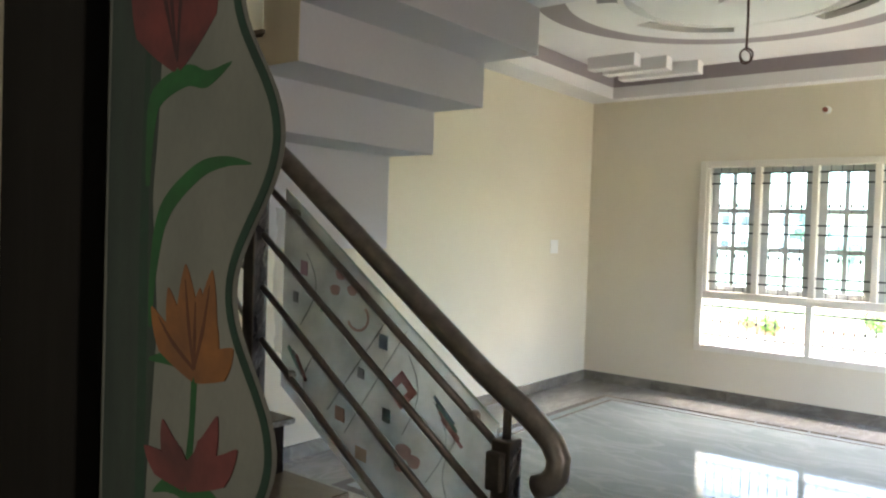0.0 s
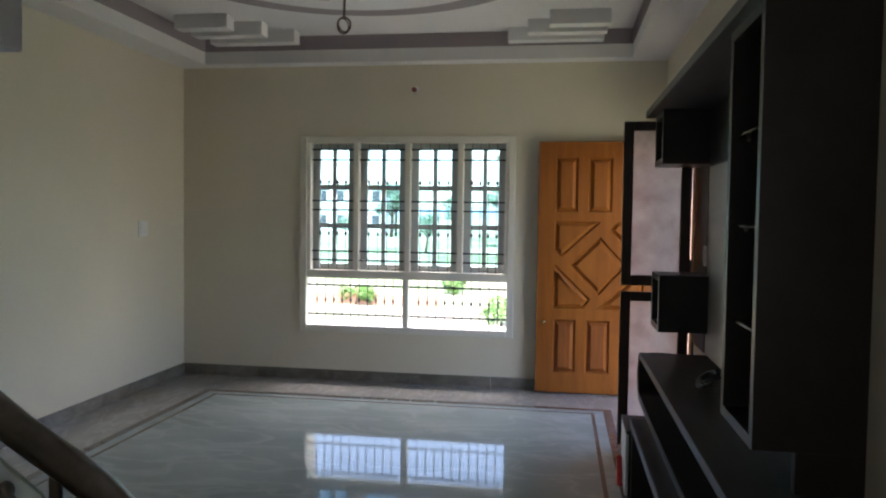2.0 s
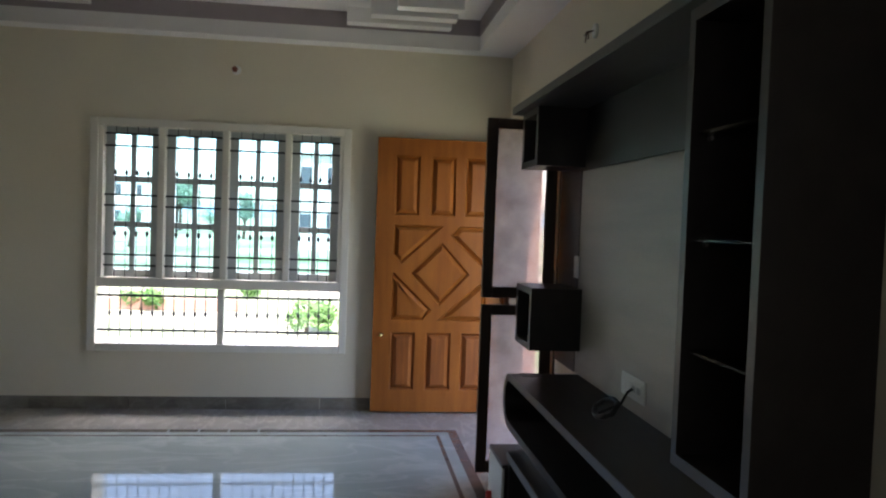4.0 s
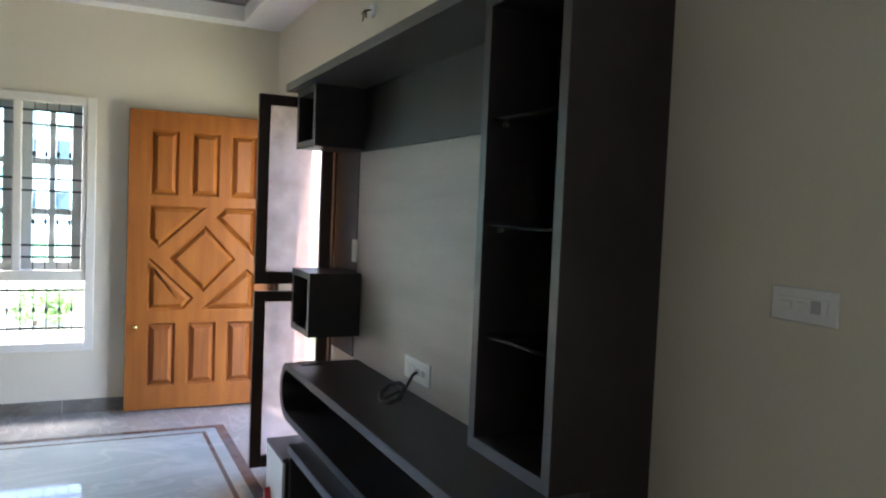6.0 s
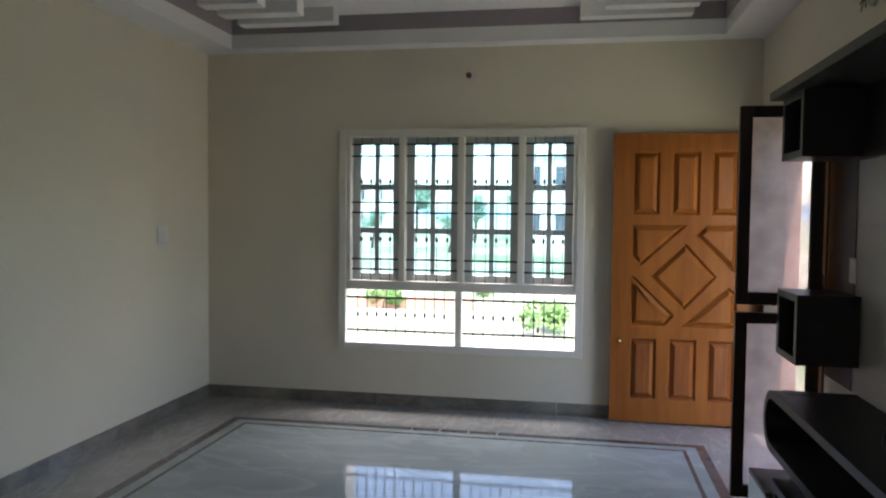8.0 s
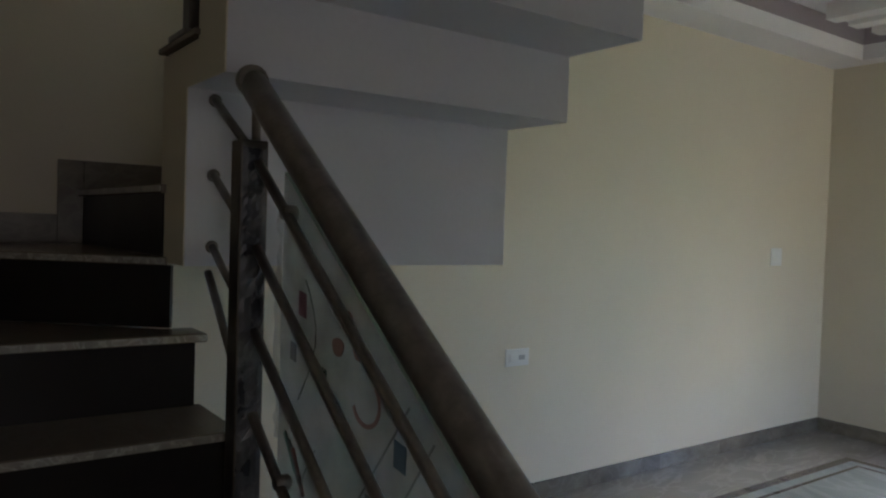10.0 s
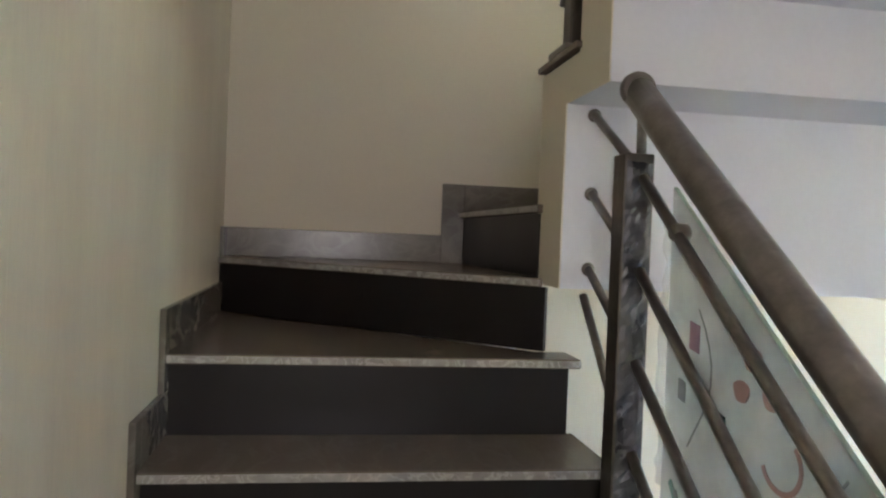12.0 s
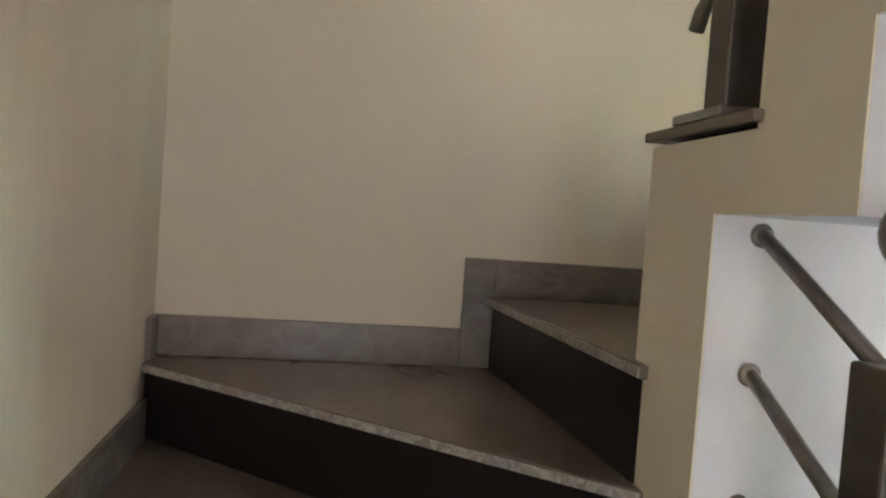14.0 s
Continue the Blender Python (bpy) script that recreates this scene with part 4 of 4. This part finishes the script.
# console with a rounded end
def rounded(y0, y1, z0, z1, r, n=10):
    """Outline in y, z, rounded at the y1 end."""
    pts = [(y0, z0)]
    pts += [(y1 - r + r * math.sin(math.pi / 2 * i / n), z0 + r - r * math.cos(math.pi / 2 * i / n)) for i in range(n + 1)]
    pts += [(y1 - r + r * math.cos(math.pi / 2 * i / n), z1 - r + r * math.sin(math.pi / 2 * i / n)) for i in range(n + 1)]
    return pts + [(y0, z1)]
def shell(y0, y1, z0, z1, r, t, xa, xb):
    o, i = rounded(y0, y1, z0, z1, r), rounded(y0, y1 - t, z0 + t, z1 - t, max(0.01, r - t))
    bm = bmesh.new()
    rows = [[bm.verts.new((x, p[0], p[1])) for p in line] for x in (xa, xb) for line in (o, i)]
    k = len(o)
    oa, ia, ob_, ib = rows
    for j in range(k - 1):
        bm.faces.new((oa[j], oa[j + 1], ob_[j + 1], ob_[j]))
        bm.faces.new((ia[j], ib[j], ib[j + 1], ia[j + 1]))
        bm.faces.new((oa[j], ia[j], ia[j + 1], oa[j + 1]))
        bm.faces.new((ob_[j], ob_[j + 1], ib[j + 1], ib[j]))
    for j in (0, k - 1):
        bm.faces.new((oa[j], ob_[j], ib[j], ia[j]))
    return bm
part("console", shell(-4.45, -1.81, 0.405, 0.675, 0.134, 0.035, 3.679, PX - 0.001), WENGE, unit, "long open console with rounded end")
part("console_edge", shell(-4.45, -1.81, 0.405, 0.675, 0.134, 0.035, 3.675, 3.6785), WENGL, unit, "grey brown edge banding")
part("console_back", blk(W - 0.012, W - 0.0015, -4.45, -2.0, 0.441, 0.639), WENGE, unit)
part("cable_cutout", blk(3.725, 3.835, -2.01, -1.925, 0.6752, 0.6768), CABLE, unit, "dark rectangular cable cutout")
part("base_shelf", blk(3.60, PX, -4.45, -2.30, 0.3685, 0.4045, 0.003), WENGE, unit)
part("base_edge", blk(3.5965, 3.5995, -4.45, -2.30, 0.3685, 0.4045), WENGL, unit)
part("base_side", blk(3.605, PX, -2.335, -2.301, 0.0005, 0.368), WENGE, unit)
part("base_side", blk(3.605, PX, -3.4, -3.365, 0.0005, 0.368), WENGE, unit)
part("base_back", blk(W - 0.012, W - 0.0015, -4.45, -2.336, 0.0005, 0.368), WENGE, unit)
low = thing("low_cabinet", "low cabinet with pale front and dark top beside the media unit", "cabinet", (3.8, -2.14, 0))
part("body", blk(3.592, PX, -2.295, -1.99, 0.0005, 0.322), WENGE, low)
part("top", blk(3.58, PX, -2.298, -1.985, 0.3225, 0.342, 0.002), WENGL, low)
part("door_front", blk(3.58, 3.5915, -2.293, -1.992, 0.012, 0.32, 0.002), PLASTIC, low, "pale laminate front")

# ---- switches, sockets, lamp points ----
def plate(name, label, at, w, h, face, rockers, sockets=0):
    """A moulded switch plate; face: the way it looks out of its wall."""
    th = thing(name, label, "switch", at)
    def put(x0, x1, z0, z1, d0, d1, b=0.0):
        bm = blk(x0, x1, -d1, -d0, z0, z1, b)
        turn = {"-y": 0, "+x": 90, "-x": -90}[face]
        bmesh.ops.transform(bm, matrix=Matrix.Translation(at) @ Matrix.Rotation(radians(turn), 4, "Z"), verts=bm.verts[:])
        return bm
    part("base_plate", put(-w / 2, w / 2, -h / 2, h / 2, 0.0006, 0.008, 0.003), PLASTIC, th)
    part("inner_plate", put(-w / 2 + 0.018, w / 2 - 0.018, -h / 2 + 0.018, h / 2 - 0.018, 0.0085, 0.011, 0.001), PLASTIC, th)
    n = rockers + sockets
    for k in range(n):
        x0 = -w / 2 + 0.024 + (w - 0.048) * k / n
        x1 = x0 + (w - 0.048) / n - 0.004
        if k < rockers:
            part("rocker", put(x0, x1, -h / 2 + 0.026, h / 2 - 0.026, 0.0112, 0.015, 0.002), PLASTIC, th)
        else:
            part("socket", put(x0 + 0.004, x1 - 0.004, -0.012, 0.012, 0.0112, 0.0125, 0.001), GREYP, th)
    return th
plate("wall_socket", "white two-gang socket plate low on the cream wall", (0, -2.975, 0.755), 0.155, 0.088, "+x", 1, 1)
plate("light_switch", "white switch plate on the cream wall near the corner", (0, -0.655, 1.27), 0.13, 0.12, "+x", 3)
plate("light_switch", "white switch plate on the wall beside the media unit", (W, -4.424, 1.268), 0.145, 0.066, "-x", 2, 1)
plate("tv_socket", "white four-gang socket plate on the pale panel", (W - 0.0145, -2.675, 0.776), 0.25, 0.092, "-x", 2, 2)
plate("bell_switch", "small white switch on the media unit edge", (W - 0.0185, -1.868, 1.205), 0.07, 0.11, "-x", 1)
bulb = thing("lamp_holder", "small angled lamp holder with dark red mouth on the wall", "lamp holder", (2.035, 0, 2.43))
part("rose", lathe([(0.032, -0.001), (0.032, -0.010), (0.024, -0.02), (0.020, -0.03)], (2.042, 0, 2.43), "y", 18), PLASTIC, bulb)
part("holder", lathe([(0.016, -0.031), (0.020, -0.05), (0.020, -0.068), (0.014, -0.074)], (2.037, 0, 2.426), "y", 18), BULB, bulb)
wl = thing("wall_lamp_point", "bare wires hanging from a white wall box", "lamp point", (W, -1.96, 2.33))
part("wall_box", lathe([(0.036, -0.001), (0.036, -0.012), (0.028, -0.016)], (W, -1.958, 2.36), "x", 18), PLASTIC, wl)
for dy, dz in ((-0.03, -0.05), (0.02, -0.055), (0.035, -0.02)):
    part("wire", tube([(W - 0.015, -1.958, 2.36), (W - 0.045, -1.96 + dy * 0.4, 2.36 + dz * 0.2), (W - 0.05, -1.96 + dy, 2.36 + dz)], 0.003, 6), WIRE, wl)
hook = thing("fan_hook", "brown fan wire with a loop hanging from the ceiling", "ceiling hook", (2.08, -2.22, TRAY - 0.09))
part("wire", tube([(2.08, -2.22, TRAY - 0.089), (2.082, -2.22, 2.6), (2.08, -2.22, 2.445)], 0.007, 8), WIRE, hook)
loop = [(2.08 + 0.035 * math.sin(2 * math.pi * i / 24), -2.22 + 0.004 * math.sin(4 * math.pi * i / 24), 2.402 + 0.042 * math.cos(2 * math.pi * i / 24)) for i in range(25)]
part("loop", tube(loop, 0.005, 8), WIRE, hook)
loop2 = [(2.075 + 0.028 * math.sin(2 * math.pi * i / 24), -2.215 + 0.012 * math.cos(2 * math.pi * i / 24), 2.405 + 0.038 * math.cos(2 * math.pi * i / 24 + 0.4)) for i in range(25)]
part("loop", tube(loop2, 0.004, 8), WIRE, hook)
# coiled cable on the console
coil = thing("coiled_cable", "coiled black cable plugged into the socket plate", "cable", (3.87, -2.78, 0.675))
cpts = []
for i in range(91):
    a = 2 * math.pi * i / 26
    r = 0.075 + 0.006 * math.sin(i * 1.7)
    cpts.append((3.87 + 0.035 * math.cos(a) + 0.004 * math.sin(i * 0.9), -2.78 + r * math.sin(a), 0.720 + 0.030 * math.cos(a) + 0.003 * math.sin(i * 2.3)))
part("coil", tube(cpts, 0.008, 8), CABLE, coil)
part("lead", tube([cpts[-1], (3.95, -2.72, 0.72), (3.985, -2.70, 0.763), (4.004, -2.70, 0.776)], 0.006, 8), CABLE, coil)
solid("red_scrap", prism([(-2.13, 0.0005), (-2.045, 0.0005), (-2.05, 0.06), (-2.07, 0.075), (-2.065, 0.13), (-2.085, 0.15), (-2.105, 0.10), (-2.135, 0.06)], "x", 3.553, 3.5785, 0.003), REDP, "red scrap of plastic leaning on the low cabinet", "scrap")

# motifs on the railing glass
def motif(color, pts):
    name, rgb = color
    rgb = tuple(0.6 * v + 0.4 * 0.85 for v in rgb)
    m = bpy.data.materials.get(name) or glass_mat(name, tuple(0.72 + 0.28 * v for v in rgb), 0.45, 0.2, rgb)
    part("motif", prism(pts, "y", GY - 0.0016, GY - 0.0002), m, panel)
def diamond(color, x, z, r, hole=0.0, k=0.75):
    if hole:
        o = [(x - r, z), (x, z - r * k), (x + r, z), (x, z + r * k)]
        for i in range(4):
            p, q = Vector(o[i]), Vector(o[(i + 1) % 4])
            c = Vector((x, z))
            motif(color, [tuple(p), tuple(q), tuple(c + (q - c) * hole), tuple(c + (p - c) * hole)])
    else:
        motif(color, [(x - r, z), (x, z - r * k), (x + r, z), (x, z + r * k)])
def tile(color, x, z, w, h, lean=0.15):
    motif(color, [(x - w, z - h + lean * w), (x + w, z - h - lean * w), (x + w, z + h - lean * w), (x - w, z + h + lean * w)])
def streak(color, x0, z0, x1, z1, w):
    d = (Vector((x1, z1)) - Vector((x0, z0))).normalized()
    n = Vector((-d.y, d.x)) * w
    a, b = Vector((x0, z0)), Vector((x1, z1))
    motif(color, [tuple(a + n), tuple(a - n), tuple(b - n), tuple(b + n)])
RED, BLUE, TEAL = ("motif_red", (0.62, 0.05, 0.04)), ("motif_blue", (0.05, 0.26, 0.42)), ("motif_teal", (0.05, 0.38, 0.30))
PINK, ORNG, GREY = ("motif_pink", (0.62, 0.16, 0.28)), ("motif_orange", (0.70, 0.22, 0.08)), ("motif_grey", (0.30, 0.31, 0.30))
FAINT = ("motif_faint", (0.48, 0.50, 0.48))
CORAL, YELL = ("motif_coral", (0.72, 0.26, 0.18)), ("motif_yellow", (0.70, 0.38, 0.10))
diamond(RED, 1.936, 0.903, 0.062, 0.40, 0.95)
tile(BLUE, 1.857, 1.037, 0.018, 0.022)
tile(PINK, 1.489, 1.241, 0.017, 0.024)
tile(GREY, 1.451, 1.142, 0.013, 0.018)
tile(TEAL, 1.586, 1.117, 0.012, 0.014)
tile(ORNG, 1.678, 0.786, 0.022, 0.022)
tile(TEAL, 1.878, 0.817, 0.016, 0.020)
tile(YELL, 1.776, 0.678, 0.024, 0.02)
tile(GREY, 1.766, 0.929, 0.014, 0.016)
def blot(color, x, z, w):
    motif(color, [(x + w * (1 + 0.12 * math.sin(3 * a)) * math.cos(a), z + w * 0.85 * (1 + 0.1 * math.cos(2 * a)) * math.sin(a)) for a in [2 * math.pi * i / 14 for i in range(14)]])
for dx, dz, w in ((0.0, 0.0, 0.030), (0.040, -0.022, 0.026), (-0.014, -0.045, 0.022)):
    blot(CORAL, 1.950 + dx, 0.722 + dz, w)
for dx, dz, w in ((0.0, 0.0, 0.024), (-0.026, -0.052, 0.022), (0.052, -0.048, 0.022)):
    blot(CORAL, 1.666 + dx, 1.231 + dz, w)
for i, c in enumerate((TEAL, GREY, RED)):
    streak(c, 1.420 + 0.020 * i, 0.972 - 0.012 * i, 1.475 + 0.020 * i, 0.905 - 0.020 * i, 0.007)
for i, c in enumerate((BLUE, TEAL, CORAL, RED)):
    streak(c, 2.060 + 0.010 * i, 0.905 - 0.020 * i, 2.136 + 0.010 * i, 0.838 - 0.020 * i, 0.005)
arc = [(1.746 + 0.045 * math.cos(a), 1.100 + 0.040 * math.sin(a)) for a in [math.radians(200 + 16 * i) for i in range(14)]]
for p, q in zip(arc, arc[1:]):
    streak(CORAL, *p, *q, 0.004)
streak(FAINT, 1.62, 0.79, 1.88, 1.12, 0.002)
streak(FAINT, 1.70, 0.73, 1.95, 1.08, 0.002)
for x0, z0, bend in ((1.50, 1.29, 0.05), (1.56, 0.97, -0.06), (2.06, 0.89, 0.05), (1.96, 1.01, 0.04), (2.14, 0.79, -0.04)):
    line = [(x0 + bend * math.sin(i * 0.45), z0 - 0.03 * i) for i in range(9)]
    for p, q in zip(line, line[1:]):
        streak(FAINT, *p, *q, 0.0014)
# newel of the upper flight
up = thing("upper_railing", "film-wrapped steel post and rods of the upper flight", "railing", (0.97, UP_S + 0.03, 1.838))
UY = UP_S + 0.035
part("base_plate", blk(0.90, 1.03, UY - 0.05, UY + 0.05, 1.8385, 1.852, 0.002), STEEL, up)
part("post", blk(0.948, 1.004, UY - 0.030, UY + 0.035, 1.8505, 2.75, 0.004), STEELD, up)
for k in range(3):
    z = 2.10 + 0.19 * k
    part("rod", tube([(0.957, UY, z - 0.03), (0.865, UY, z - 0.085), (0.850, UY, z - 0.11)], 0.012, 10), STEEL, up)
    part("rod", tube([(1.011, UY, z + 0.06), (1.95, UY, z + 0.72)], 0.011, 10), STEEL, up)

# ---- outside ----
solid("ground", blk(-900, 900, -900, 900, -1.2, -0.9), SOIL, "dry sandy ground with patches of grass", "ground", kind="structure")
def clump(bm, c, r, n, size, rnd, squash=0.8):
    """Many small leaf blades scattered through an uneven ball."""
    for _ in range(n):
        v = Vector((rnd.gauss(0, 1), rnd.gauss(0, 1), rnd.gauss(0, 1))).normalized() * (r * rnd.uniform(0.35, 1.0) ** 0.6 * rnd.uniform(0.75, 1.1))
        p = Vector(c) + Vector((v.x, v.y, v.z * squash))
        d = Vector((rnd.gauss(0, 1), rnd.gauss(0, 1), rnd.gauss(0, 0.6))).normalized()
        u = d.orthogonal().normalized()
        s = size * rnd.uniform(0.6, 1.4)
        bm.faces.new([bm.verts.new(q) for q in (p - d * s, p + u * s * 0.4, p + d * s, p - u * s * 0.4)])
    return bm
def bush(x, y, r, seed):
    rnd = random.Random(seed)
    th = thing("bush", "low bright green bush on bare ground", "bush", (x, y, -0.9), "bushes on the plot")
    part("stem", tube([(x, y, -0.9), (x + 0.03, y, -0.7), (x + 0.05, y, -0.9 + r)], [0.03, 0.025, 0.01], 7), BARK, th)
    bm = bmesh.new()
    for i in range(6):
        a = rnd.uniform(0, 6.28)
        clump(bm, (x + math.cos(a) * r * 0.6, y + math.sin(a) * r * 0.6, -0.9 + r * rnd.uniform(0.35, 0.7)), r * 0.5, 160, 0.06, rnd)
    part("foliage", bm, LEAF, th)
bush(2.05, 9.6, 0.62, 1)
bush(-1.9, 12.5, 0.5, 2)
bush(0.2, 16.0, 0.55, 3)
def tree(x, y, h, seed):
    rnd = random.Random(seed)
    th = thing("tree", "hazy green tree far across the open land", "tree", (x, y, -0.9), "far trees")
    bm = tube([(x, y, -0.9), (x + 0.1, y, -0.9 + h * 0.3), (x + 0.05, y, -0.9 + h * 0.65)], [h * 0.035, h * 0.027, h * 0.012], 8)
    for i in range(4):
        a = rnd.uniform(0, 6.28)
        tube([(x + 0.08, y, -0.9 + h * 0.35), (x + math.cos(a) * h * 0.22, y + math.sin(a) * h * 0.22, -0.9 + h * rnd.uniform(0.55, 0.75))], [h * 0.016, h * 0.006], 6, bm)
    part("trunk", bm, BARK, th)
    bm = bmesh.new()
    for i in range(9):
        a = rnd.uniform(0, 6.28)
        q = rnd.uniform(0.05, 0.27) * h
        clump(bm, (x + math.cos(a) * q, y + math.sin(a) * q, -0.9 + h * rnd.uniform(0.5, 0.85)), h * 0.16, 130, h * 0.03, rnd)
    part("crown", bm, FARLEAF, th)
for i, (x, y, h) in enumerate(((-22, 62, 5), (-14, 70, 6), (-7, 66, 4.5), (-2.5, 74, 6.5), (3.5, 64, 4.2), (8, 72, 5.5), (-30, 74, 6.5), (-38, 66, 5), (13, 68, 5), (-18, 90, 7), (0.5, 92, 7), (18, 80, 6), (-5, 40, 2.6), (-11, 44, 2.8))):
    tree(x, y, h, 20 + i)
def far_house(x, y, w, d, h, rows, cols):
    th = thing("house", "pale plastered flat-roofed house far off", "house", (x, y, -0.9), "far houses")
    part("wall", blk(x, x + w, y, y + d, -0.9, -0.9 + h), PLASTER, th)
    part("roof", blk(x - 0.3, x + w + 0.3, y - 0.3, y + d + 0.3, -0.9 + h + 0.001, -0.55 + h), PLASTER, th)
    for r in range(rows):
        for c in range(cols):
            x0 = x + w * (c + 0.28) / cols
            z0 = -0.9 + h * (r + 0.35) / rows
            part("window", blk(x0, x0 + w * 0.42 / cols, y - 0.06, y - 0.002, z0, z0 + h * 0.4 / rows), DARKWIN, th)
far_house(-1.2, 48, 5.5, 6, 6.6, 2, 3)
far_house(-27, 84, 9, 7, 6.0, 2, 4)
far_house(9, 96, 8, 7, 6.0, 2, 3)
solid("boundary_wall", blk(-7, 0.3, 12.6, 12.8, -0.9, -0.62, 0.02), BRICKR, "low red brick boundary wall across the plot", "boundary wall")
hill = bmesh.new()
cols = []
for i in range(61):
    x = -500 + 1000 * i / 60
    z = 9 + 7 * noise.noise((i * 0.13, 0.3, 0)) + 3 * noise.noise((i * 0.5, 4.2, 0))
    cols.append([hill.verts.new((x, 560 + 40 * k, -0.9 + max(2, z) * (0, 1, 0.8)[k])) for k in range(3)])
for a, b in zip(cols, cols[1:]):
    for k in range(2):
        hill.faces.new((a[k], b[k], b[k + 1], a[k + 1]))
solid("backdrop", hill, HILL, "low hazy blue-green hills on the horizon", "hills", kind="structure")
wires = thing("power_line", "overhead cables crossing outside the window", "power line", (-12, 22, -0.9))
part("pole", tube([(-12, 22, -0.9), (-12, 22, 5.2)], [0.12, 0.09], 10), PLASTER, wires)
part("pole", tube([(16, 20, -0.9), (16, 20, 5.2)], [0.12, 0.09], 10), PLASTER, wires)
for i in range(3):
    part("cable", tube([(-12 + 28 * k / 14, 22 - 2 * k / 14, 5.0 - 0.3 * i - 0.55 * math.sin(math.pi * k / 14)) for k in range(15)], 0.015, 5), CABLE, wires)
